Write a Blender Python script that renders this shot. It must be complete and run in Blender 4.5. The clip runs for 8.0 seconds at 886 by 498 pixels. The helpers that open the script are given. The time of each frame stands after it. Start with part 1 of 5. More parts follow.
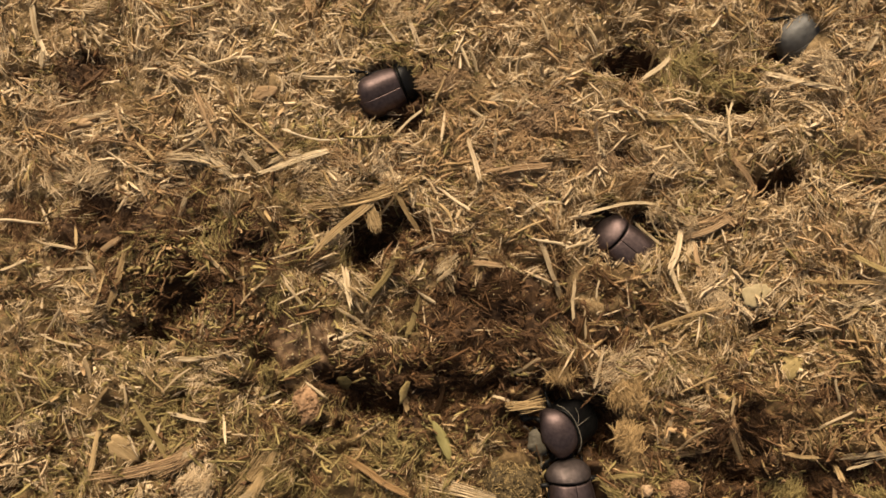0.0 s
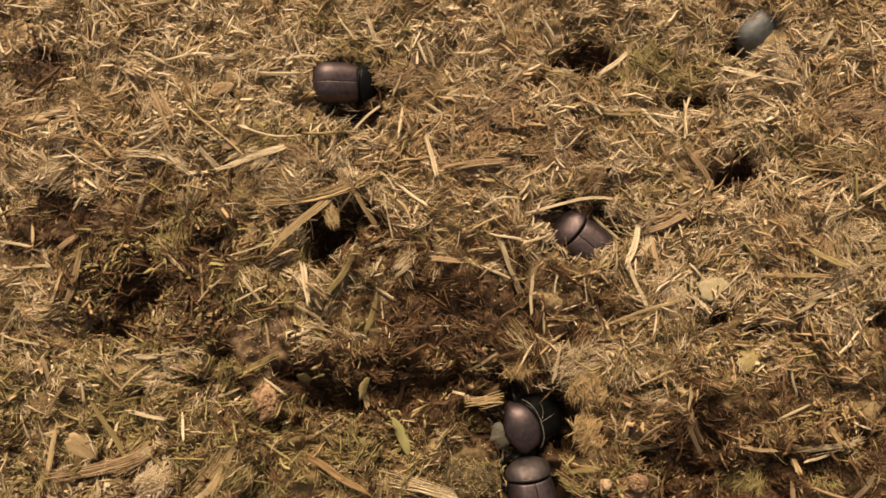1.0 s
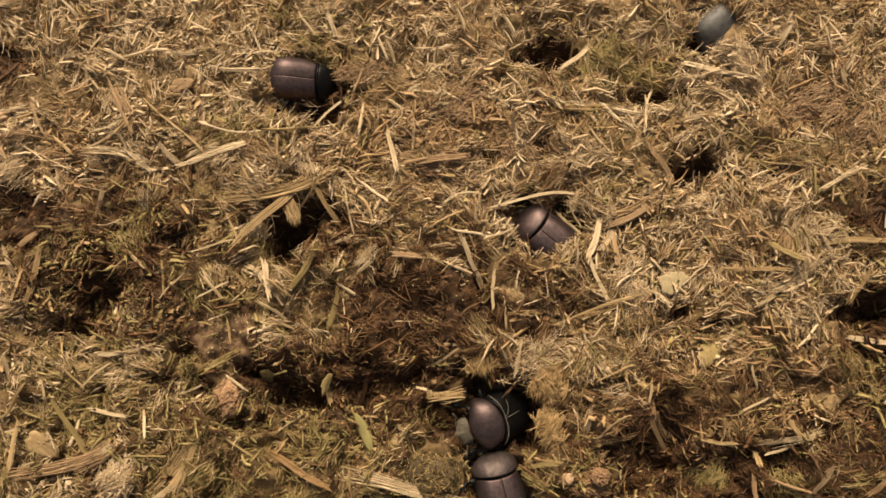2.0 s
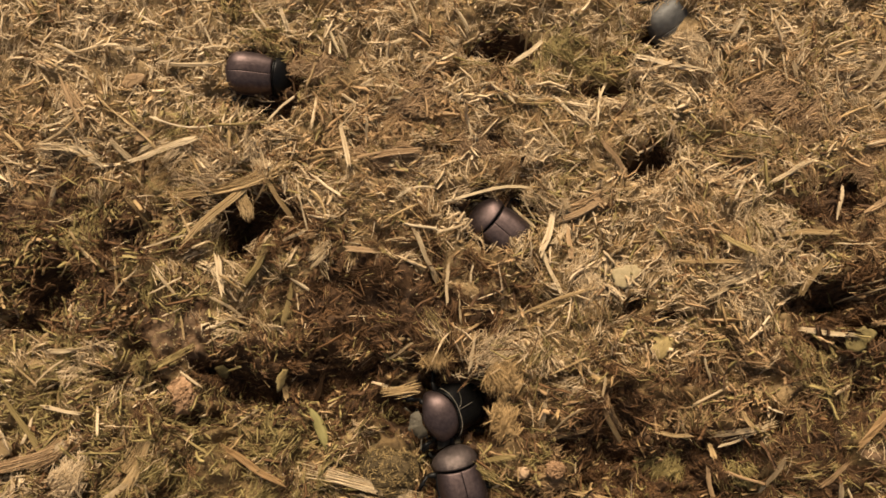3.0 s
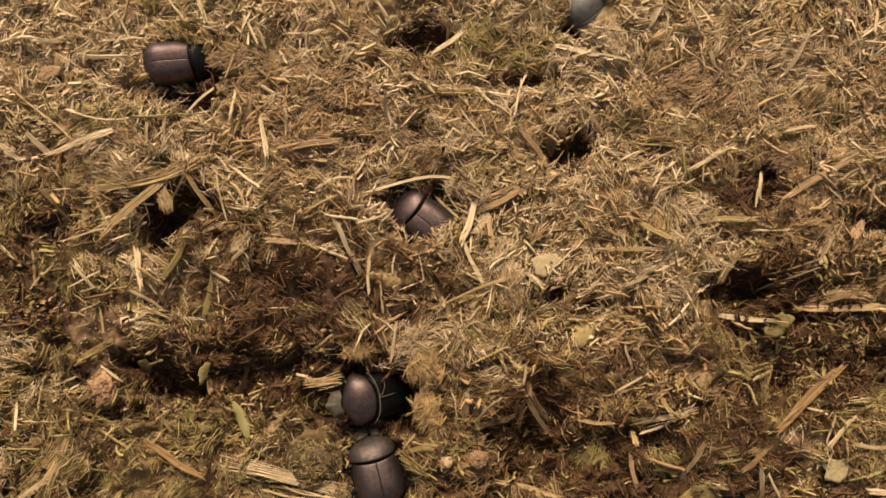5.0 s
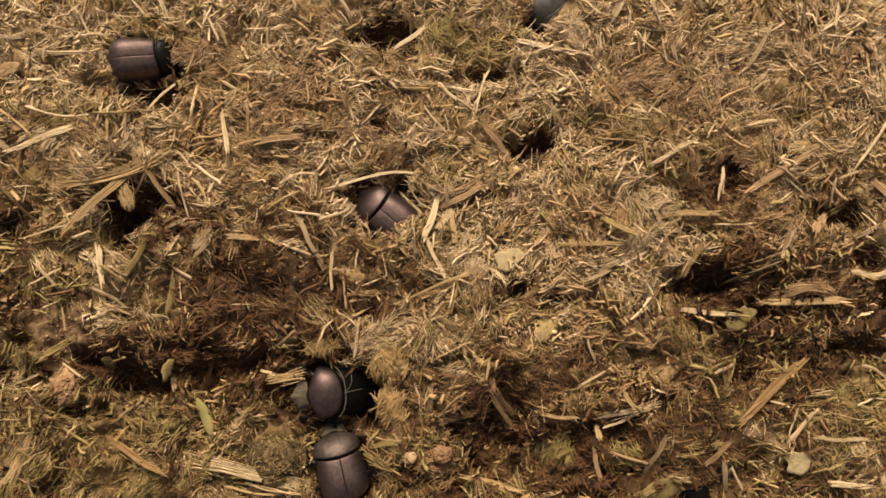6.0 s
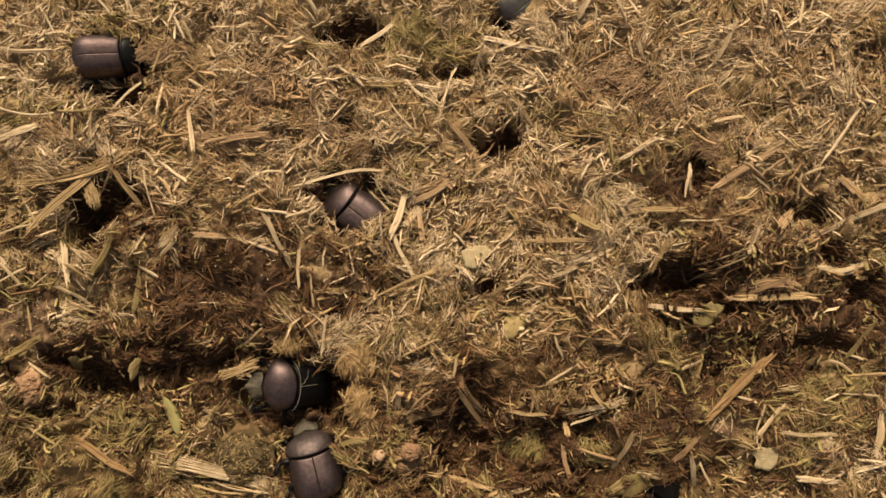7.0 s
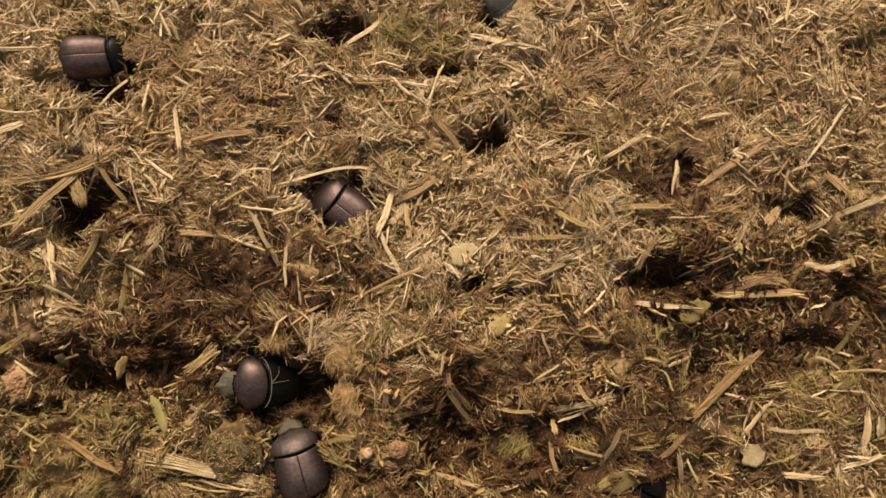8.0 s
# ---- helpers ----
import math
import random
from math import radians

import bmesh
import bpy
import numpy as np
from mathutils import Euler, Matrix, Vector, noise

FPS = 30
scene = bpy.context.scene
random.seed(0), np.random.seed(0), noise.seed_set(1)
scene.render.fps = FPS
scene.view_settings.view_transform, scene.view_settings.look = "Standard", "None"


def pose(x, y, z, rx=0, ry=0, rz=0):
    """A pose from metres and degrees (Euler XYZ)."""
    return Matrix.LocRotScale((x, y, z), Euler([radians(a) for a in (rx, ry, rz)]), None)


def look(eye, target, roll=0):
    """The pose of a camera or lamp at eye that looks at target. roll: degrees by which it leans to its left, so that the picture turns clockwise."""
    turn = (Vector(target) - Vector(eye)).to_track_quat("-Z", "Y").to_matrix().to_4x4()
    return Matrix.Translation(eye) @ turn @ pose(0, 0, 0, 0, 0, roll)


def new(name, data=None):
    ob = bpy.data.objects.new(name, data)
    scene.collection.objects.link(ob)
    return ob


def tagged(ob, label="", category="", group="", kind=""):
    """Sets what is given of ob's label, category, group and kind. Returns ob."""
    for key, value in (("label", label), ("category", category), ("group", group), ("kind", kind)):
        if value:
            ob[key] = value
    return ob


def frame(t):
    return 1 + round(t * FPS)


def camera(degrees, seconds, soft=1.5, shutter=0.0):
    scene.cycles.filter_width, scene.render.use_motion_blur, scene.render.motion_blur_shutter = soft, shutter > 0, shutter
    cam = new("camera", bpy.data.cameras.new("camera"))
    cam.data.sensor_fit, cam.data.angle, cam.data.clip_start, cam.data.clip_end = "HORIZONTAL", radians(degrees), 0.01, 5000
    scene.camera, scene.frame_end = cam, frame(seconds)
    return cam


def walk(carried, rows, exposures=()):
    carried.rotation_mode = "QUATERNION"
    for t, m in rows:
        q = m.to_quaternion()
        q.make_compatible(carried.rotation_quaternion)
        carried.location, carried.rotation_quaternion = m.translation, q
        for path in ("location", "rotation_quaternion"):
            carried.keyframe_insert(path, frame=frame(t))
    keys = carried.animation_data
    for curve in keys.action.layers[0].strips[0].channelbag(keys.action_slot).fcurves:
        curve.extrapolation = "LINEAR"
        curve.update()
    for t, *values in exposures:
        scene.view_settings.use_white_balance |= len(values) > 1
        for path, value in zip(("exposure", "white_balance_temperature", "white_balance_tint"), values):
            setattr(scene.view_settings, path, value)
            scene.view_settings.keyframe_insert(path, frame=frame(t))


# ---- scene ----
cam = camera(67.4, 8.0, soft=1.65)
METRES, EYE, TILT, LEAN, TURN = 0.09, 0.29, -65.0, 0.0, 0.0
ROWS = [
    (0.0, 0.0, 0.0, 0.0, 0.0, 0.0, 0.0),
    (0.5, 0.0729, 0.0005, -0.0098, -0.23, 0.01, 0.15),
    (1.0, 0.1453, 0.0003, -0.0169, -0.41, -0.01, 0.31),
    (1.5, 0.2064, -0.0002, -0.0247, -0.6, -0.02, 0.44),
    (3.0, 0.4347, -0.002, -0.0541, -1.31, -0.15, 0.94),
    (3.5, 0.5098, -0.0036, -0.0648, -1.53, -0.13, 1.09),
    (4.0, 0.5847, -0.0055, -0.0783, -1.78, -0.1, 1.26),
    (4.5, 0.6437, -0.0072, -0.0898, -1.94, -0.1, 1.39),
    (6.0, 0.8325, -0.0132, -0.11, -2.49, -0.39, 1.8),
    (6.5, 0.888, -0.0156, -0.1195, -2.67, -0.34, 1.92),
    (7.0, 0.9442, -0.0181, -0.1297, -2.83, -0.28, 2.05),
    (7.5, 0.9754, -0.0196, -0.1387, -2.93, -0.24, 2.12),
    (8.0, 0.9875, -0.0201, -0.144, -2.98, -0.23, 2.15),
]
walk(cam, [(t, pose(0, 0, EYE, TILT, LEAN, TURN) @ pose(METRES * x, METRES * y, METRES * z, 90 + pitch, roll, yaw)) for t, x, y, z, yaw, pitch, roll in ROWS])

# ---- light: a bright, hazy sky with a broad soft sun behind the heap ----
SUN_HEIGHT, SUN_AZIMUTH = 62.0, -10.0      # degrees above the horizon; degrees from +y towards +x
sky_world = bpy.data.worlds.new("sky")
scene.world = sky_world
sky_world.use_nodes = True
wn, wl = sky_world.node_tree.nodes, sky_world.node_tree.links
sky = wn.new("ShaderNodeTexSky")
sky.sky_type, sky.sun_disc = "NISHITA", False
sky.sun_elevation, sky.sun_rotation = radians(SUN_HEIGHT), radians(SUN_AZIMUTH)
sky.dust_density = 4.0
wl.new(sky.outputs["Color"], wn["Background"].inputs["Color"])
wn["Background"].inputs["Strength"].default_value = 0.037

sun = new("sun", bpy.data.lights.new("sun", "SUN"))
sun.data.energy, sun.data.angle, sun.data.color = 3.12, radians(28), (1.0, 0.93, 0.82)
sh, sa = radians(SUN_HEIGHT), radians(SUN_AZIMUTH)
sun.matrix_world = look((0, 0, 0), (-math.sin(sa) * math.cos(sh), -math.cos(sa) * math.cos(sh), -math.sin(sh)))
scene.view_settings.exposure = 1.16
scene.view_settings.use_white_balance = True
scene.view_settings.white_balance_temperature, scene.view_settings.white_balance_tint = 8000, 13


# ---- materials ----
def material(name, dark, light, rough=0.75, scale=(60, 900, 900), detail=4.0, bump=0.3, metal=0.0, island=0.0, per_object=0.0,
             fine=1500.0, spec=0.3, coords="Object"):
    """A procedural surface between two base colours: grain at one scale, stains at another, relief, and change from piece to piece."""
    m = bpy.data.materials.new(name)
    m.use_nodes = True
    n, l = m.node_tree.nodes, m.node_tree.links
    b = n["Principled BSDF"]
    co = n.new("ShaderNodeTexCoord")
    mp = n.new("ShaderNodeMapping")
    mp.inputs["Scale"].default_value = scale
    l.new(co.outputs[coords], mp.inputs["Vector"])
    grain = n.new("ShaderNodeTexNoise")
    grain.inputs["Scale"].default_value, grain.inputs["Detail"].default_value = 1.0, detail
    l.new(mp.outputs["Vector"], grain.inputs["Vector"])
    stain = n.new("ShaderNodeTexNoise")
    stain.inputs["Scale"].default_value, stain.inputs["Detail"].default_value = 130.0, 3.0
    l.new(co.outputs["Object"], stain.inputs["Vector"])
    add = n.new("ShaderNodeMath")
    add.operation, add.inputs[1].default_value = "MULTIPLY_ADD", 0.7
    l.new(grain.outputs["Fac"], add.inputs[0])
    half = n.new("ShaderNodeMath")
    half.operation, half.inputs[1].default_value, half.inputs[2].default_value = "MULTIPLY_ADD", 0.7, -0.2
    l.new(stain.outputs["Fac"], half.inputs[0])
    l.new(half.outputs[0], add.inputs[2])
    fac = add.outputs[0]
    if island or per_object:
        if island:
            src, amount = n.new("ShaderNodeNewGeometry").outputs["Random Per Island"], island
        else:
            src, amount = n.new("ShaderNodeObjectInfo").outputs["Random"], per_object
        sh1 = n.new("ShaderNodeMath")
        sh1.operation, sh1.inputs[1].default_value, sh1.inputs[2].default_value = "MULTIPLY_ADD", amount, -amount / 2
        l.new(src, sh1.inputs[0])
        tot = n.new("ShaderNodeMath")
        tot.operation = "ADD"
        l.new(fac, tot.inputs[0]), l.new(sh1.outputs[0], tot.inputs[1])
        fac = tot.outputs[0]
    ramp = n.new("ShaderNodeValToRGB")
    ramp.color_ramp.elements[0].position, ramp.color_ramp.elements[1].position = 0.15, 0.85
    ramp.color_ramp.elements[0].color, ramp.color_ramp.elements[1].color = (*dark, 1), (*light, 1)
    l.new(fac, ramp.inputs["Fac"])
    l.new(ramp.outputs["Color"], b.inputs["Base Color"])
    b.inputs["Roughness"].default_value, b.inputs["Metallic"].default_value = rough, metal
    b.inputs["Specular IOR Level"].default_value = spec
    if bump:
        bm_ = n.new("ShaderNodeBump")
        bm_.inputs["Strength"].default_value, bm_.inputs["Distance"].default_value = bump, 0.0006
        rel = n.new("ShaderNodeTexNoise")
        rel.inputs["Scale"].default_value, rel.inputs["Detail"].default_value = fine, 4.0
        l.new(co.outputs["Object"], rel.inputs["Vector"])
        mixr = n.new("ShaderNodeMath")
        mixr.operation = "ADD"
        l.new(rel.outputs["Fac"], mixr.inputs[0]), l.new(grain.outputs["Fac"], mixr.inputs[1])
        l.new(mixr.outputs[0], bm_.inputs["Height"])
        l.new(bm_.outputs["Normal"], b.inputs["Normal"])
    return m


LITTER = dict(scale=(420, 420, 420), island=0.32, bump=0.45, rough=0.7, spec=0.3)
MAT = {
    # the loose chopped fibre that covers the heap
    "pale": material("pale_fibre", (0.31, 0.21, 0.104), (0.71, 0.54, 0.345), **LITTER),
    "tan": material("tan_fibre", (0.17, 0.102, 0.040), (0.47, 0.31, 0.145), **LITTER),
    "olive": material("olive_fibre", (0.135, 0.099, 0.034), (0.39, 0.296, 0.118), **LITTER),
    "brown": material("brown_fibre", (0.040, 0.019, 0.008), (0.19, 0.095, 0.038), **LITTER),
    "rust": material("rust_fibre", (0.21, 0.118, 0.05), (0.50, 0.325, 0.17), **LITTER),
    # single stalks, grained along their length
    "s_pale": material("pale_straw", (0.25, 0.170, 0.083), (0.63, 0.485, 0.30), scale=(120, 2500, 2500), per_object=0.4, rough=0.55, spec=0.45),
    "s_tan": material("tan_straw", (0.20, 0.125, 0.05), (0.50, 0.35, 0.18), scale=(120, 2500, 2500), per_object=0.35),
    "s_rust": material("reddish_stalk", (0.18, 0.105, 0.050), (0.46, 0.305, 0.165), scale=(120, 2500, 2500), per_object=0.3),
    "s_orange": material("orange_bark", (0.11, 0.060, 0.025), (0.31, 0.185, 0.080), scale=(120, 2500, 2500), per_object=0.2),
    "s_brown": material("brown_bark", (0.012, 0.007, 0.004), (0.060, 0.031, 0.014), scale=(120, 2500, 2500), per_object=0.2, rough=0.95, spec=0.1),
    "s_olive": material("olive_stalk", (0.16, 0.112, 0.04), (0.38, 0.28, 0.12), scale=(120, 2500, 2500), per_object=0.3),
    "leaf": material("dry_leaf", (0.33, 0.25, 0.10), (0.62, 0.50, 0.26), scale=(500, 500, 500), per_object=0.2),
    "pod": material("green_pod", (0.115, 0.10, 0.034), (0.25, 0.21, 0.08), scale=(150, 900, 900)),
    "knot": material("pale_knot", (0.29, 0.185, 0.10), (0.50, 0.345, 0.215), scale=(600, 600, 600)),
    "clod": material("reddish_clod", (0.16, 0.085, 0.042), (0.46, 0.28, 0.155), scale=(700, 700, 700), bump=0.9, fine=1500),
    "mat": material("pressed_fibre", (0.15, 0.088, 0.045), (0.40, 0.262, 0.145), **LITTER),
    "leaf_olive": material("olive_leaf", (0.085, 0.062, 0.022), (0.225, 0.172, 0.066), scale=(500, 500, 500), per_object=0.2),
    "flake": material("papery_flake", (0.23, 0.175, 0.090), (0.44, 0.35, 0.20), scale=(500, 500, 500), per_object=0.2),
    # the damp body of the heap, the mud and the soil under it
    "mass": material("damp_shaded_dung", (0.016, 0.008, 0.004), (0.11, 0.056, 0.023), scale=(260, 260, 260), bump=0.9, fine=1800, rough=0.8),
    "pulp": material("chewed_pulp", (0.040, 0.023, 0.009), (0.22, 0.14, 0.060), scale=(420, 420, 420), bump=0.9, fine=1800, rough=0.85),
    # lighter pulp for the upper face: dried, with brighter light in its colour
    "dry_lit_pulp": material("dried_lit_pulp", (0.105, 0.066, 0.029), (0.37, 0.25, 0.122), scale=(420, 420, 420), bump=0.9, fine=1800, rough=0.85),
    "mud": material("dried_mud", (0.072, 0.040, 0.022), (0.225, 0.140, 0.076), scale=(240, 240, 240), bump=0.7, fine=1200, rough=0.85),
    "soil": material("sandy_soil", (0.16, 0.10, 0.055), (0.34, 0.23, 0.13), scale=(25, 25, 25), bump=0.6, fine=300, rough=0.95),
    "ball": material("rolled_dung", (0.050, 0.033, 0.013), (0.27, 0.185, 0.080), scale=(700, 700, 700), bump=0.9, fine=1500, island=1.0),
    # the beetles
    "shell": material("copper_shell", (0.040, 0.029, 0.028), (0.135, 0.096, 0.091), rough=0.52, scale=(900, 900, 900), bump=0.10, metal=0.92, fine=2500, spec=0.5),
    "grimy": material("grimy_shell", (0.022, 0.018, 0.016), (0.12, 0.092, 0.084), rough=0.52, scale=(600, 600, 600), bump=0.25, metal=0.75, fine=1800),
    "black": material("black_shell", (0.0015, 0.0015, 0.0015), (0.007, 0.0065, 0.006), rough=0.42, scale=(700, 700, 700), bump=0.15, fine=2000, spec=0.14),
    "grey": material("grey_shell", (0.040, 0.039, 0.036), (0.125, 0.120, 0.110), rough=0.55, scale=(500, 500, 500), bump=0.2, fine=1800),
    "thread": material("root_thread", (0.07, 0.062, 0.048), (0.20, 0.175, 0.135), rough=0.8, scale=(800, 800, 800), bump=0.3),
    "dusty": material("dusty_shell", (0.026, 0.022, 0.015), (0.098, 0.082, 0.055), rough=0.7, scale=(700, 700, 700), bump=0.4, fine=1500),
}


# ---- the shape of the heap ----
def lattice(ix, iy, seed):
    h = np.sin(ix * 127.1 + iy * 311.7 + seed * 74.7) * 43758.5453
    return h - np.floor(h)


def wave(x, y, size, seed):
    """Smooth noise from -1 to 1 with lumps of about that size in metres."""
    gx, gy = x / size, y / size
    ix, iy = np.floor(gx), np.floor(gy)
    fx, fy = gx - ix, gy - iy
    fx, fy = fx * fx * (3 - 2 * fx), fy * fy * (3 - 2 * fy)
    a, b = lattice(ix, iy, seed), lattice(ix + 1, iy, seed)
    c, d = lattice(ix, iy + 1, seed), lattice(ix + 1, iy + 1, seed)
    return 2 * ((a * (1 - fx) + b * fx) * (1 - fy) + (c * (1 - fx) + d * fx) * fy) - 1


def clods(x, y, size, seed):
    """The torn lumps that the heap is made of: how far a place lies inside its lump, and two numbers that differ from lump to lump."""
    x = x + 0.30 * size * wave(x, y, size * 0.55, seed + 1) + 0.12 * size * wave(x, y, size * 0.2, seed + 3)
    y = y + 0.30 * size * wave(x, y, size * 0.55, seed + 2) + 0.12 * size * wave(x, y, size * 0.2, seed + 4)
    ix, iy = np.floor(x / size), np.floor(y / size)
    near, second = np.full_like(x, 9.0), np.full_like(x, 9.0)
    one, two = np.zeros_like(x), np.zeros_like(x)
    for di in (-1, 0, 1):
        for dj in (-1, 0, 1):
            jx, jy = ix + di, iy + dj
            d = np.hypot(jx + lattice(jx, jy, seed) - x / size, (jy + lattice(jx, jy, seed + 7) - y / size) * 1.25)
            first = d < near
            second = np.where(first, near, np.minimum(second, d))
            near = np.where(first, d, near)
            one = np.where(first, lattice(jx, jy, seed + 11), one)
            two = np.where(first, lattice(jx, jy, seed + 13), two)
    return np.clip((second - near) / 0.5, 0, 1), one, two


def rags(x, y):
    """The unevenness that all outlines on the heap share."""
    return wave(x, y, 0.006, 5) + 0.6 * wave(x, y, 0.0025, 6)


def blob(x, y, cx, cy, rx, ry, turn=0.0, power=2.0, ragged=0.25, rag=0.0):
    c, s = math.cos(radians(turn)), math.sin(radians(turn))
    dx, dy = x - cx / 1000, y - cy / 1000
    u, v = (c * dx + s * dy) / (rx / 1000), (c * dy - s * dx) / (ry / 1000)
    r = np.sqrt(u * u + v * v) * (1 + ragged * rag)
    return np.exp(-np.power(np.maximum(r, 1e-6), power))


# ---- plan of the heap, in millimetres ----
ZONES = {
    "mud": [(-51, 69, 12, 9), (-98, 110, 9, 6), (197, 24, 9, 5)],
    # damp patches; over the hollows the brown also carries painted shade
    "brown": [(100, 21, 12, 8), (-12, 49, 30, 8), (-90, 104, 26, 13), (180, 15, 16, 8), (105, 28, 16, 11), (-5, 60, 34, 10), (-20, 52, 24, 9), (106, 28, 15, 11), (196, 66, 26, 12), (240, 60, 22, 10), (60, 70, 8, 5), (21, 78, 33, 17), (-51, 69, 18, 11), (-7, 53, 34, 9), (107, 37, 15, 11), (81, 14, 14, 7), (117, 20, 26, 10), (127, 22, 20, 8), (192, 73, 22, 13), (-123, 109, 20, 10), (-98, 105, 16, 11), (-92, 110, 14, 9), (-84, 86, 16, 7), (162, 138, 9, 4), (-76, 98, 20, 9), (-96, 90, 20, 11), (16, 46, 15, 7), (57, 40, 12, 13), (138, 12, 26, 6), (201, 44, 22, 14), (172, 29, 16, 9), (-130, 160, 8, 6), (132, 51, 8, 4), (183, 105, 12, 9), (234, 52, 28, 7)],
    "olive": [(-105, 40, 46, 26), (-30, 26, 34, 13), (-60, 70, 26, 12), (-46, 136, 20, 9), (188, 20, 20, 12), (-85, 105, 26, 12), (-70, 80, 28, 13), (14, 41, 16, 8), (225, 34, 28, 20), (-31, 36, 38, 11), (201, 40, 26, 20), (169, 107, 17, 11), (-137, 55, 26, 18), (-85, 61, 32, 17), (-15, 166, 18, 11), (95, 157, 24, 11)],
    "pale": [(-137, 46, 38, 28), (-120, 168, 52, 18), (185, 147, 40, 20), (127, 97, 34, 17), (148, 82, 26, 11), (90, 62, 34, 13), (-84, 134, 38, 11), (-51, 162, 40, 17), (59, 103, 36, 11), (238, 12, 20, 9), (40, 160, 34, 14), (110, 166, 40, 10), (152, 161, 36, 12), (130, 141, 28, 9), (-150, 170, 30, 14), (216, 150, 50, 25), (140, 106, 38, 16), (180, 160, 40, 12),  (236, 134, 34, 22), (212, 160, 36, 13), (60, 172, 30, 8), (84, 143, 24, 11)],
    "rust": [(138, 46, 38, 20), (118, 64, 28, 11), (162, 138, 19, 9), (-150, 146, 12, 6), (129, 103, 30, 15), (-119, 139, 38, 9), (25, 163, 24, 17), (28, 113, 18, 9), (32, 137, 18, 11), (44, 137, 30, 20), (80, 40, 14, 8), (-149, 149, 12, 5), (216, 91, 24, 18), (218, 140, 18, 11)],
}
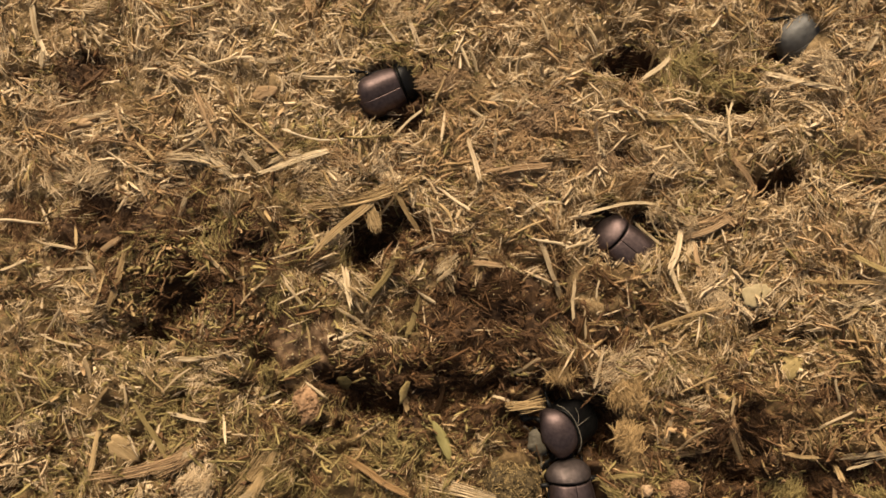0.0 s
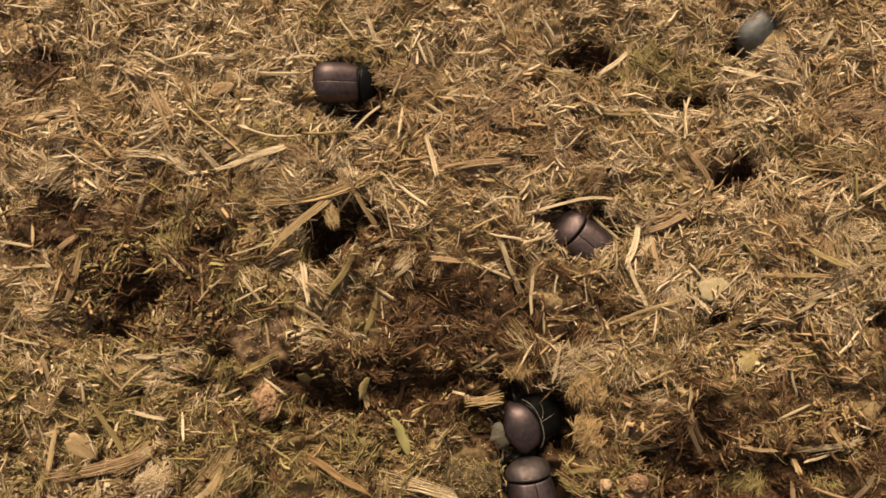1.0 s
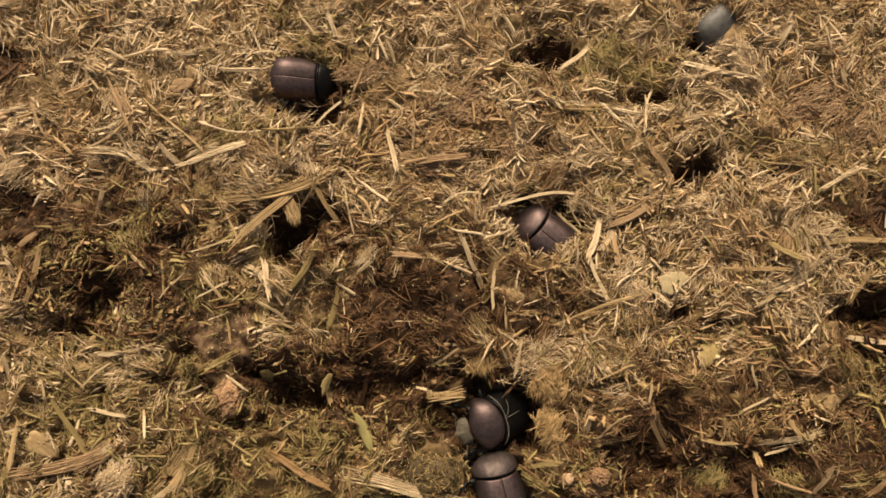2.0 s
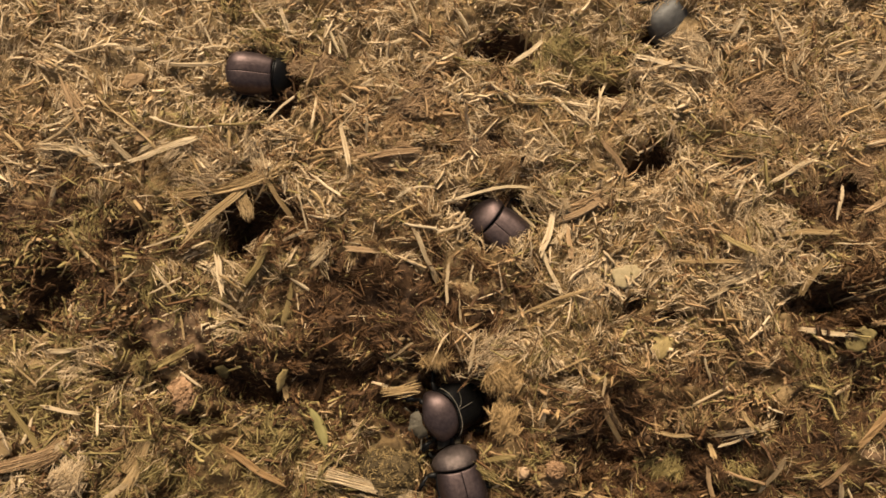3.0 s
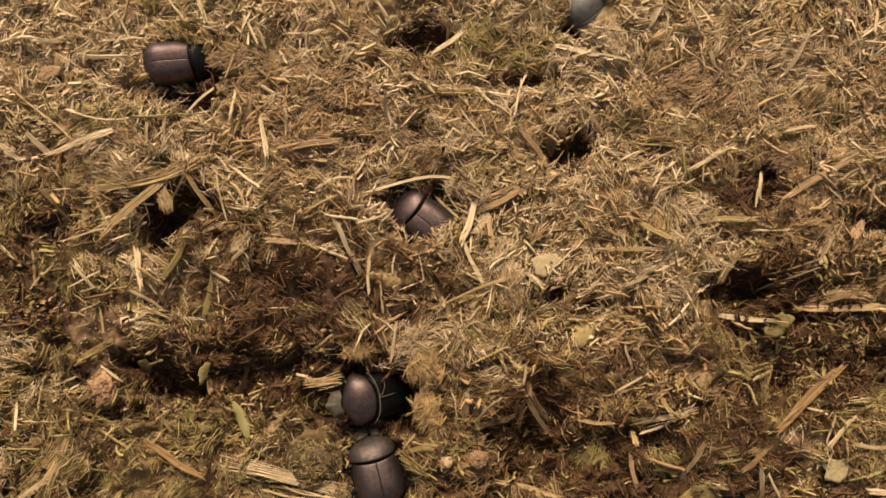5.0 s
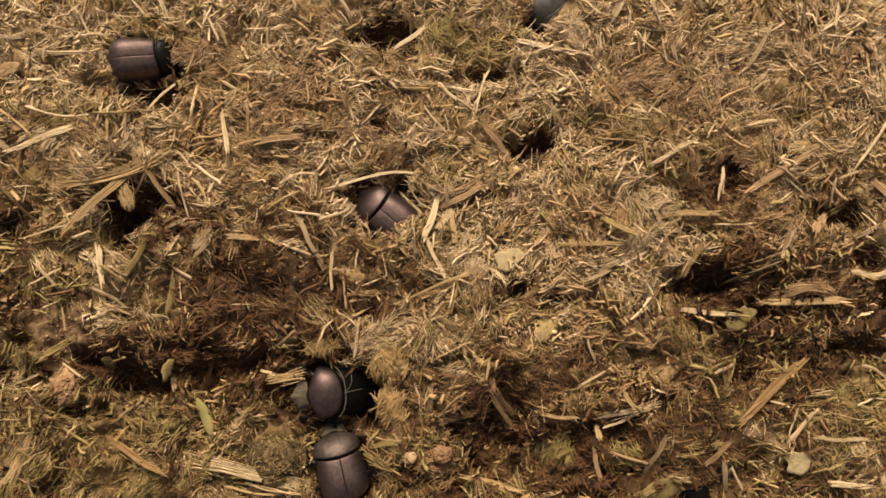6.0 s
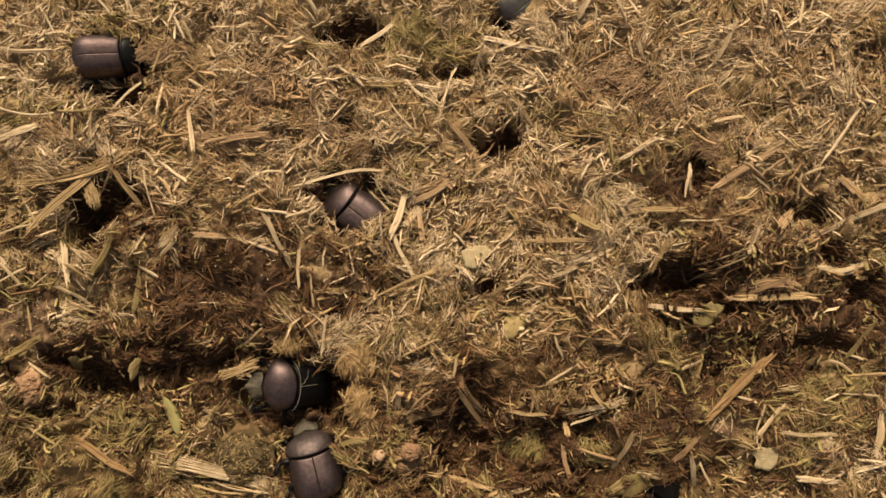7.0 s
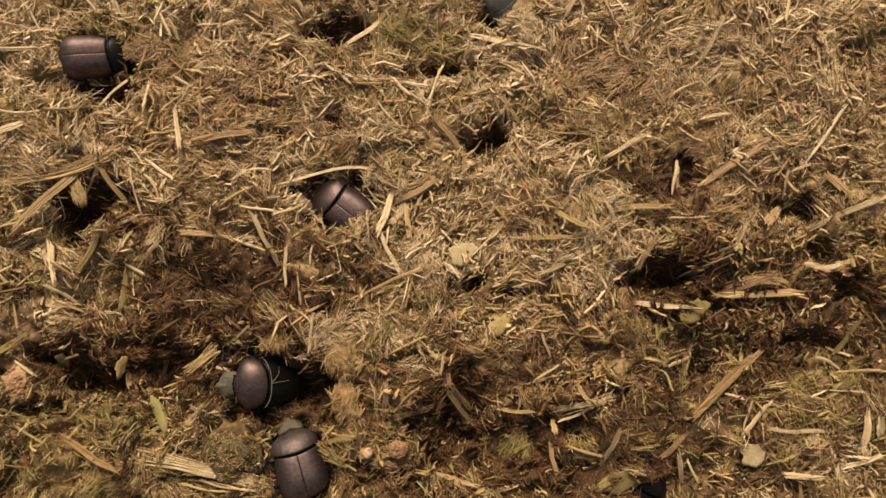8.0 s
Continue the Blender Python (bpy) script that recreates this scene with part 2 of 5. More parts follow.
PITS = [
    (-23.5, 104.4, 13.0, 7.2, 0, 23.0),
    (67.4, 161.6, 9.0, 5.6, 10, 17.4),
    (121.0, 123.0, 7.0, 5.4, 20, 12.0),
    (106.5, 146.9, 12.4, 3.1, 0, 10.2),
    (63.2, 105.6, 11.4, 8.6, 0, 18.0),
    (53.0, 44.3, 11.6, 10.7, -20, 21.8),
    (58.0, 39.0, 8.6, 9.6, 0, 18.0),
    (40.3, 53.7, 5.0, 4.0, 0, 17.4),
    (40.0, 42.3, 11.6, 9.2, 0, 15.2),
    (48.6, 27.3, 9.6, 6.3, 0, 11.6),
    (29.4, 45.7, 10.4, 7.4, 0, 13.0),
    (44.1, 29.1, 6.0, 4.8, 0, 13.8),
    (49.8, 33.5, 7.2, 4.4, 0, 13.8),
    (23.5, 45.1, 5.6, 5.5, 0, 11.6),
    (-27.2, 52.9, 17.0, 6.6, -10, 18.8),
    (6.5, 54.8, 28.0, 5.5, 5, 14.5),
    (-9.4, 48.7, 22.0, 3.7, 0, 10.2),
    (-25.0, 49.0, 15.0, 5.0, -6, 12.0),
    (0.0, 50.0, 16.0, 4.2, 0, 10.0),
    (-43.3, 42.0, 8.0, 4.0, 0, 8.7),
    (-93.3, 85.4, 10.0, 7.4, 20, 13.0),
    (182.1, 75.4, 12.4, 6.6, -10, 14.5),
    (196.7, 66.2, 11.0, 4.4, -10, 14.5),
    (229.6, 50.2, 11.0, 3.7, 0, 10.2),
    (244.8, 66.0, 8.0, 5.2, 0, 13.0),
    (230.9, 92.6, 7.0, 6.4, 0, 11.6),
    (235.3, 80.3, 6.0, 4.6, 0, 11.6),
    (184.1, 72.6, 8.0, 5.5, 0, 10.2),
    (198.2, 51.7, 17.0, 7.0, -12, 6.5),
    (187.4, 37.6, 4.0, 9.2, 10, 6.5),
    (107.3, 37.0, 8.0, 8.3, 0, 13.0),
    (126.8, 24.7, 13.0, 8.3, 0, 14.5),
    (105.0, 28.5, 12.0, 10.0, 0, 19.0),
    (93.3, 31.2, 9.6, 6.3, 0, 11.6),
    (112.7, 17.9, 10.0, 7.4, 0, 13.0),
    (193.9, 45.0, 7.2, 5.5, 0, 11.6),
    (81.4, 15.1, 11.0, 5.2, 0, 10.2),
    (99.5, 21.5, 11.0, 7.6, 0, 17.0),
    (134.4, 14.0, 22.0, 3.3, 0, 10.2),
    (125.8, 7.8, 9.0, 3.7, 0, 8.7),
    (141.6, 5.9, 7.2, 2.9, 0, 7.2),
    (174.2, 4.1, 6.0, 3.3, 0, 13.0),
    (145.6, 25.8, 7.0, 7.4, 0, 11.6),
    (-15.9, 152.3, 10.0, 7.0, -10, 11.6),
    (-15.7, 143.8, 8.4, 4.0, 0, 13.0),
    (-15.7, 164.1, 4.4, 2.2, 0, 5.8),
    (123.5, 165.0, 5.4, 5.6, 30, 12.0),
    (50.3, 18.2, 9.6, 11.4, 10, 10.2),
    (112.4, 75.0, 4.4, 2.6, 0, 7.2),
    (-130.0, 164.3, 8.0, 2.6, 0, 5.1),
    (-138.2, 153.2, 2.4, 5.5, 0, 5.8),
    (-134.0, 148.4, 3.6, 2.6, 0, 8.7),
    (-129.4, 113.6, 4.4, 7.4, 0, 10.2),
    (-120.9, 101.3, 5.0, 2.6, 0, 7.2),
    (-64.2, 64.6, 3.2, 4.0, 0, 10.2),
    (-105.2, 75.1, 10.0, 3.3, 0, 10.2),
    (189.3, 108.0, 7.0, 8.3, 0, 8.7),
    (32.5, 149.9, 4.0, 2.9, 0, 5.8),
    (62.0, 129.6, 5.0, 5.5, 0, 5.8),
    (44.0, 127.5, 3.2, 2.2, 0, 4.3),
    (-70.8, 57.4, 14.0, 1.8, 0, 5.8),
    (124.2, 70.0, 8.0, 1.8, 0, 5.8),
    (179.1, 73.7, 10.0, 7.4, 0, 11.6),
    (-150.8, 160.0, 9.0, 1.8, 0, 5.8),
    (-3.3, 61.5, 14.0, 2.9, 0, 7.2),
    (40.9, 81.9, 4.0, 5.2, 0, 5.8),
]
SWELLS = [
    (-82, 165, 40, 14, 2.5),
    (-7, 163, 30, 14, 2),
    (74, 162, 30, 18, -4),
    (107, 165, 30, 14, -3),
    (199, 135, 20, 10, -2),
    (-45, 122, 40, 14, 1.8),
    (145, 85, 24, 16, 2.6),
    (125, 97, 20, 12, 1.2),
    (137, 57, 26, 20, 2.2),
    (160, 42, 24, 18, 2),
    (145, 31, 16, 12, 2),
    (85, 101, 16, 8, -2),
    (55, 122, 20, 10, -1.6),
    (0, 40, 20, 10, -2.4),
    (-32, 43, 10, 8, -1.6),
    (30, 58, 22, 7, -1.5),
    (-143, 80, 12, 10, -5),
    (-124, 68, 10, 8, -2),
    (-72, 38, 16, 10, 1.5),
    (-48, 48, 8, 8, 1.6),
    (169, 23, 14, 10, 2),
    (93, 17, 14, 8, -1.8),
    (191, 70, 14, 8, -1.6),
    (199, 121, 16, 10, 2),
]
CLEAR = [
    (24.2, 25.0, 10.0),
    (-23.9, 152.9, 6.5),
    (-15.6, 151.9, 5.5),
    (63.6, 104.4, 9),
    (49.0, 44.4, 10),
    (50.3, 18.2, 9.5),
    (131.0, 166.5, 6),
    (36.8, 41.7, 6.5),
    (48.6, 27.3, 9),
    (31.3, 45.3, 10),
    (25.1, 45.6, 5.5),
    (44.1, 29.1, 5.5),
    (174.2, 3.4, 6),
    (46.1, 31.3, 6),
]


def slope(x, y):
    """The broad form: a long heap that rises away from the camera and rolls over at the back, on level ground."""
    yc = np.where(y > 0.18, 0.18 + 0.05 * np.tanh((y - 0.18) / 0.05), y)
    z = 0.0331 * np.clip(x, -0.3, 0.4) + 0.4403 * yc + 0.0326
    r = np.sqrt(((x - 0.055) / 0.44) ** 2 + (np.maximum(y - 0.12, 0) / 0.34) ** 2)
    k = np.clip((1 - r) / 0.42, 0, 1)
    return np.maximum(z, -0.004) * k * k * (3 - 2 * k) - 0.003 * (1 - k)


def smooth_height(x, y):
    x, y = np.asarray(x, float), np.asarray(y, float)
    z = slope(x, y)
    for cx, cy, rx, ry, up in SWELLS:
        z = z + up / 1000 * blob(x, y, cx, cy, rx, ry)
    return z


def zone(x, y, kind):
    w, rag = np.zeros_like(x), rags(x, y)
    for cx, cy, rx, ry in ZONES[kind]:
        w = np.maximum(w, blob(x, y, cx, cy, rx, ry, 0, 2.5, 0.3, rag))
    return w


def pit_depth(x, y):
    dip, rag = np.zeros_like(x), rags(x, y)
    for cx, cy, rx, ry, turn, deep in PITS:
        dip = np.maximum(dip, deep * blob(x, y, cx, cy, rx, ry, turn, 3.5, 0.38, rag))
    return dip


def height(x, y):
    x, y = np.asarray(x, float), np.asarray(y, float)
    z = smooth_height(x, y)
    z = z + 0.0020 * (1 - 2 * np.abs(wave(x, y, 0.024, 4))) + 0.0020 * wave(x, y, 0.013, 1) + 0.0010 * wave(x, y, 0.0055, 2) + 0.0005 * wave(x, y, 0.0024, 3)
    inside, one, two = clods(x, y, 0.013, 71)
    low = 1.35 - 0.45 * np.clip((y - 0.03) / 0.11, 0, 1)                 # the damp foot of the heap has come apart more
    z = z + 0.0052 * low * (0.35 + 0.65 * two) * (inside ** 0.55 - 0.8) + 0.0022 * (one - 0.5) * inside
    inside, one, two = clods(x, y, 0.0058, 91)
    z = z + 0.0018 * (0.3 + 0.7 * two) * (inside ** 0.55 - 0.8) + 0.0010 * (one - 0.5)
    wet_shaded = zone(x, y, "brown")
    z = z + wet_shaded * (0.0016 * wave(x, y, 0.0075, 41) + 0.0012 * wave(x, y, 0.0035, 42)) - 0.0006 * wet_shaded
    gap = np.clip((wave(x, y, 0.0085, 51) - 0.34) / 0.3, 0, 1)    # chinks between the clumps
    return z - (0.0046 - 0.0016 * np.clip((y - 0.03) / 0.11, 0, 1)) * gap - pit_depth(x, y) / 1000


def normal_at(x, y, f=smooth_height, e=0.002):
    nx, ny = -(f(x + e, y) - f(x - e, y)) / (2 * e), -(f(x, y + e) - f(x, y - e)) / (2 * e)
    n = np.stack([nx, ny, np.ones_like(nx)], -1)
    return n / np.linalg.norm(n, axis=-1, keepdims=True)


# ---- ground and heap ----
def sheet(name, xs, ys, f, mats, choose=None):
    gx, gy = np.meshgrid(xs, ys)
    gz = f(gx, gy)
    nx, ny = len(xs), len(ys)
    co = np.stack([gx, gy, gz], -1).reshape(-1, 3)
    i = np.arange(nx * ny).reshape(ny, nx)
    q = np.stack([i[:-1, :-1], i[:-1, 1:], i[1:, 1:], i[1:, :-1]], -1).reshape(-1, 4)
    me = bpy.data.meshes.new(name)
    fill_mesh(me, co, q)
    for m in mats:
        me.materials.append(m)
    if choose is not None:
        c = co[q].mean(1)
        me.polygons.foreach_set("material_index", choose(c[:, 0], c[:, 1]).astype(np.int32))
    me.polygons.foreach_set("use_smooth", np.ones(len(q), bool))
    return new(name, me)


def fill_mesh(me, co, quads):
    me.vertices.add(len(co))
    me.vertices.foreach_set("co", np.ascontiguousarray(co, np.float32).ravel())
    me.loops.add(quads.size)
    me.loops.foreach_set("vertex_index", np.ascontiguousarray(quads, np.int32).ravel())
    me.polygons.add(len(quads))
    me.polygons.foreach_set("loop_start", np.arange(0, quads.size, quads.shape[1], dtype=np.int32))
    me.polygons.foreach_set("loop_total", np.full(len(quads), quads.shape[1], np.int32))
    me.update(calc_edges=True)


def spread(lo, a, b, hi, fine, coarse):
    return np.unique(np.round(np.concatenate([np.arange(lo, a, coarse), np.arange(a, b, fine), np.arange(b, hi + coarse, coarse)]), 6))


far = np.array([-400, -100, -30, -10, -4, -2, -1.2, -0.8, -0.5, -0.3, -0.1, 0.1, 0.3, 0.5, 0.8, 1.2, 2, 4, 10, 30, 100, 400], float)
ground = tagged(sheet("ground", far, far, lambda x, y: 0.0 * x + 0.002 * wave(x, y, 0.4, 9) * (np.abs(x) + np.abs(y) < 6), [MAT["soil"]]),
                "dry sandy soil under the dung heap", "ground", kind="structure")


# pits get the darkest dung: damp, with their shade put into the colour
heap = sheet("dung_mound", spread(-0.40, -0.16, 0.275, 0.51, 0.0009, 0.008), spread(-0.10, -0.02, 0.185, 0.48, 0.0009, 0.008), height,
             [MAT["pulp"], MAT["mud"], MAT["mass"], MAT["dry_lit_pulp"]],
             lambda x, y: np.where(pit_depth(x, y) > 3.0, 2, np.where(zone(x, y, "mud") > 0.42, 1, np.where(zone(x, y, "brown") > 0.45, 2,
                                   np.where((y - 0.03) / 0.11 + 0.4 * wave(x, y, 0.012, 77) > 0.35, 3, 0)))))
tagged(heap, "heap of damp brown elephant dung full of chopped fibre", "dung")


# ---- loose fibre all over the heap ----
def fibres(name, count, box, length, width, lift, segments, tilt, seed, label, thin=(0.35, 0.8), patchy=0.0, bundle=1, damp=0.75, muddy=0.7, ruffle=1.0, splay=0.2, loose=(1.1, 0.55), dull=0.0, pits_only=False, mix=None, jag=0.0):
    """Many short stalks in one mesh: three-sided, tapered, bent, lying along the heap's skin at mixed heights and angles, alone or in torn bundles."""
    g = np.random.default_rng(seed)
    x, y = g.uniform(box[0], box[1], count // bundle), g.uniform(box[2], box[3], count // bundle)
    dip = pit_depth(x, y)
    ok = (g.random(len(x)) > np.clip(zone(x, y, "mud") * 1.1, 0, muddy)) & (g.random(len(x)) > np.clip(dip / 14, 0, 0.5))
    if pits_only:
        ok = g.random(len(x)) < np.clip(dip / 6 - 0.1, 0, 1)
    ok &= g.random(len(x)) > damp * zone(x, y, "brown")
    ok &= g.random(len(x)) > patchy * (0.5 + 0.9 * wave(x, y, 0.017, 31))
    x, y = x[ok], y[ok]
    _, turn, _ = clods(x, y, 0.013, 71)
    lead = 1.2 * np.pi * wave(x, y, 0.022, 11) + 2 * np.pi * turn + g.normal(0, 0.75, len(x))
    tone = dull + (1 - dull) * g.random(len(x))
    if bundle > 1:
        k = g.integers(max(2, bundle // 2), bundle + bundle // 2 + 1, len(x))
        x, y, lead, tone = (np.repeat(q, k) for q in (x, y, lead, tone))
        n = len(x)
        along, across = g.normal(0, loose[0] / 1000, n), g.normal(0, loose[1] / 1000, n)
        x, y = x + along * np.cos(lead) - across * np.sin(lead), y + along * np.sin(lead) + across * np.cos(lead)
        lead = lead + g.normal(0, splay, n)
        tone = np.clip(tone + g.normal(0, 0.06, n), 0, 1)
    keep = np.ones(len(x), bool)
    for cx, cy, r in CLEAR:
        keep &= (x - cx / 1000) ** 2 + (y - cy / 1000) ** 2 > (r / 1000) ** 2
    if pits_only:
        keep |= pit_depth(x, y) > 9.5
    x, y, ang, tone = x[keep], y[keep], lead[keep], tone[keep]
    dip = pit_depth(x, y)
    n = len(x)
    z = height(x, y)
    nor = normal_at(x, y, height, 0.0022)
    L = g.uniform(*length, n) * g.uniform(0.6, 1.0, n) / 1000
    L = np.where(dip > 3, L * 0.7, L) * (1 + 0.3 * wave(x, y, 0.03, 12))
    Wd = g.uniform(*width, n) / 1000
    flat = np.stack([np.cos(ang), np.sin(ang), np.zeros(n)], -1)
    T = flat - nor * (flat * nor).sum(-1, keepdims=True)
    T /= np.linalg.norm(T, axis=-1, keepdims=True)
    rise = g.normal(0, tilt, n)
    T = T * np.cos(rise)[:, None] + nor * np.sin(rise)[:, None]
    B = np.cross(nor, T)
    B /= np.linalg.norm(B, axis=-1, keepdims=True)
    N = np.cross(T, B)
    up = g.uniform(lift[0], lift[1], n) / 1000
    P = np.stack([x, y, z], -1) + nor * (up + 0.25 * L * np.abs(np.sin(rise)))[:, None]
    bent = np.where(g.random(n) < 0.25, 0.17, 0.05) * ruffle
    twist = g.normal(0, 1, n) * bent * L
    curl, arch = g.normal(0, 1, n) * bent * L, g.normal(0.1, 0.6, n) * bent * L
    spin = g.uniform(0, 2 * np.pi, n)
    thick = g.uniform(*thin, n)
    rings = []
    for k in range(segments + 1):
        s = k / segments - 0.5
        c = P + T * (s * L)[:, None] + B * (curl * (4 * s * s - 0.5) + twist * 4 * s * (4 * s * s - 1))[:, None] + N * (arch * (1 - 4 * s * s))[:, None]
        r = Wd / 2 * (g.uniform(0.75, 1.15, n) if 0 < k < segments else g.uniform(0.08, 0.8, n))
        for a in (0.0, 2.094, 4.189):
            if jag:                                              # torn outlines: every corner goes its own way
                r = Wd / 2 * g.uniform(1 - 0.6 * jag, 1 + 0.5 * jag, n) * (1.0 if 0 < k < segments else g.uniform(0.15, 1.0, n))
                rings.append(c + T * (jag * L * g.uniform(-0.2, 0.2, n))[:, None] + B * (r * np.cos(spin + a))[:, None]
                             + N * (r * thick * np.sin(spin + a) + jag * 0.05 * L * g.normal(0, 1, n))[:, None])
                continue
            rings.append(c + B * (r * np.cos(spin + a))[:, None] + N * (r * thick * np.sin(spin + a))[:, None])
    co = np.stack(rings, 1).reshape(-1, 3)
    per = 3 * (segments + 1)
    quads = []
    for k in range(segments):
        for a in range(3):
            b = (a + 1) % 3
            quads.append([3 * k + a, 3 * k + b, 3 * k + 3 + b, 3 * k + 3 + a])
    quads = (np.array(quads)[None] + (np.arange(n) * per)[:, None, None])
    kinds = ["pale", "tan", "olive", "brown", "rust"]
    wet_shaded = zone(x, y, "brown")
    dry = np.clip((y - 0.03) / 0.11, 0, 1)                   # paler upward: a drier crust, and stronger light painted into the colour
    # browner with pit depth: damp lining, plus the pit's shade in the fibre colour
    wts = np.stack([0.20 + 1.12 * dry + 2.2 * zone(x, y, "pale") * (0.7 + 0.3 * dry), 0.36 + 0.1 * dry, 0.44 - 0.32 * dry + 1.5 * zone(x, y, "olive"),
                    0.66 - 0.58 * dry + 6.5 * wet_shaded + np.clip(dip / 4, 0, 3), 0.09 + 0.2 * dry + 1.3 * zone(x, y, "rust")], -1)
    for k, (size, much) in enumerate(((0.012, 1.1), (0.016, 0.5), (0.02, 0.8), (0.011, 1.0), (0.02, 1.1))):   # tufts of one kind
        wts[:, k] *= np.exp(much * wave(x, y, size, 61 + k))
    _, one, two = clods(x, y, 0.013, 71)
    _, three, four = clods(x, y, 0.0058, 91)
    for k, (r, much) in enumerate(((one, 1.6), (two, 0.5), (three, 1.2), (four, 1.3), (1 - two, 1.1))):             # lumps of one kind
        wts[:, k] *= np.exp(much * (2 * r - 1))
    wts[:, 0] *= np.clip(1 - 1.15 * wet_shaded - 0.15 * dip, 0.04, 1)
    wts[:, 1] *= np.clip(1 - 0.86 * wet_shaded - 0.12 * dip, 0.08, 1)
    wts[:, 4] *= np.clip(1 - 0.72 * wet_shaded - 0.12 * dip, 0.08, 1)
    if mix:
        wts = np.tile(np.array(mix, float), (len(x), 1)) * np.exp(0.8 * (2 * np.stack([one, two, three, four, 1 - two], -1) - 1))
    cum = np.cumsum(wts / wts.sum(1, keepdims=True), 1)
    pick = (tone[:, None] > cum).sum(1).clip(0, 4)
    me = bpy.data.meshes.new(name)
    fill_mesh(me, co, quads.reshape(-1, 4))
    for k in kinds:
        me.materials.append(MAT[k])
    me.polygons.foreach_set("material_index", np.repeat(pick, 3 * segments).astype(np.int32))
    return tagged(new(name, me), label, "straw litter", kind="stuff")


VIEW = (-0.175, 0.285, -0.02, 0.19)
fibres("fine_fibre", 24000, VIEW, (2, 7), (0.10, 0.30), (-0.1, 1.4), 3, 0.34, 21, "fine chewed plant fibre matted over the dung heap", damp=0.1, muddy=0.5, ruffle=1.5)
fibres("torn_fibre", 36000, VIEW, (3, 11), (0.14, 0.48), (0.0, 1.9), 3, 0.30, 26, "torn bundles of chewed fibre matted over the dung heap", bundle=9, damp=0.35, muddy=0.5, ruffle=0.9, splay=0.36)
fibres("matted_fibre", 32000, VIEW, (4, 12), (0.12, 0.40), (0.2, 1.7), 3, 0.12, 28, "matted shreds of fibre lying in torn sheets on the dung heap", (0.3, 0.7), 0.5, 70, 0.4, 0.5, 0.8, 0.15, (3.4, 2.0))
fibres("fibre_mat", 15000, VIEW, (5, 13), (0.12, 0.34), (0.5, 1.5), 3, 0.07, 33, "smooth mats of fine fibre pressed onto the dung heap", (0.3, 0.6), 0.3, 260, 0.3, 0.4, 0.9, 0.2, (4.6, 2.8))
fibres("split_stalk", 14000, VIEW, (6, 14), (0.18, 0.5), (0.6, 1.9), 3, 0.12, 29, "split and fraying stalks lying about on the dung heap", (0.4, 0.8), 0.5, 12, 0.5, 0.6, 0.5, 0.08, (1.6, 0.42))
fibres("chopped_straw", 13000, VIEW, (2.5, 9), (0.3, 0.95), (0.2, 1.9), 3, 0.28, 22, "short chopped straw lying loose on the dung heap", patchy=0.7, ruffle=0.4, dull=0.12)
fibres("husk_chip", 17000, VIEW, (2, 7), (0.6, 1.9), (0.1, 1.6), 2, 0.36, 25, "flat split chips of husk on the dung heap", (0.05, 0.18), 0.6, damp=0.6, ruffle=0.5, dull=0.2, jag=0.8)
fibres("chaff", 56000, VIEW, (0.9, 2.8), (0.35, 1.1), (0.0, 1.5), 1, 0.42, 30, "crumbled chaff and pulp scattered over the dung heap", (0.1, 0.5), 0.4, damp=0.4, muddy=0.4, ruffle=0.2, jag=0.9)
fibres("coarse_straw", 3000, VIEW, (6, 16), (0.6, 1.5), (0.8, 2.1), 4, 0.18, 23, "coarse pale straw pieces strewn over the dung heap", (0.2, 0.5), 0.7, damp=0.85, dull=0.15, ruffle=0.4, jag=0.25)
# mostly brown mix: the shreds' own tone, darkened further for the hollows' shade
for box, count in (((-0.042, 0.030, 0.040, 0.066), 420), ((0.074, 0.158, 0.004, 0.044), 450), ((0.172, 0.262, 0.042, 0.086), 700), ((-0.115, -0.060, 0.072, 0.112), 450)):
    fibres("torn_shred", count, box, (4, 9), (0.6, 1.8), (0.2, 2.6), 3, 0.5, 31 + count, "torn leafy shreds hanging over the hollows", (0.04, 0.12), 0.3, damp=0.0, ruffle=1.2, mix=(0.02, 0.14, 0.26, 0.53, 0.05), jag=1.0)
fibres("burrow_fibre", 130000, VIEW, (2.5, 7), (0.25, 0.8), (-0.2, 0.8), 2, 0.3, 27, "damp fibre lining the burrows, darkened for their shade", damp=0.0, pits_only=True)
fibres("outer_fibre", 9500, (-0.36, 0.47, -0.07, 0.42), (6, 16), (0.8, 1.8), (-0.6, 0.6), 2, 0.2, 24, "coarse fibre on the outer flanks of the dung heap")


# ---- single stalks, chips and flakes ----
def link(name, bm, mat, parent=None, label="", smooth=True):
    me = bpy.data.meshes.new(name)
    bm.to_mesh(me)
    bm.free()
    me.materials.append(mat)
    if smooth:
        me.polygons.foreach_set("use_smooth", np.ones(len(me.polygons), bool))
    ob = new(name, me)
    if parent:
        ob.parent = parent
    if label:
        tagged(ob, label)
    return ob


def part(name, bm, mat, parent, label=""):
    return link(name, bm, mat, parent, label)


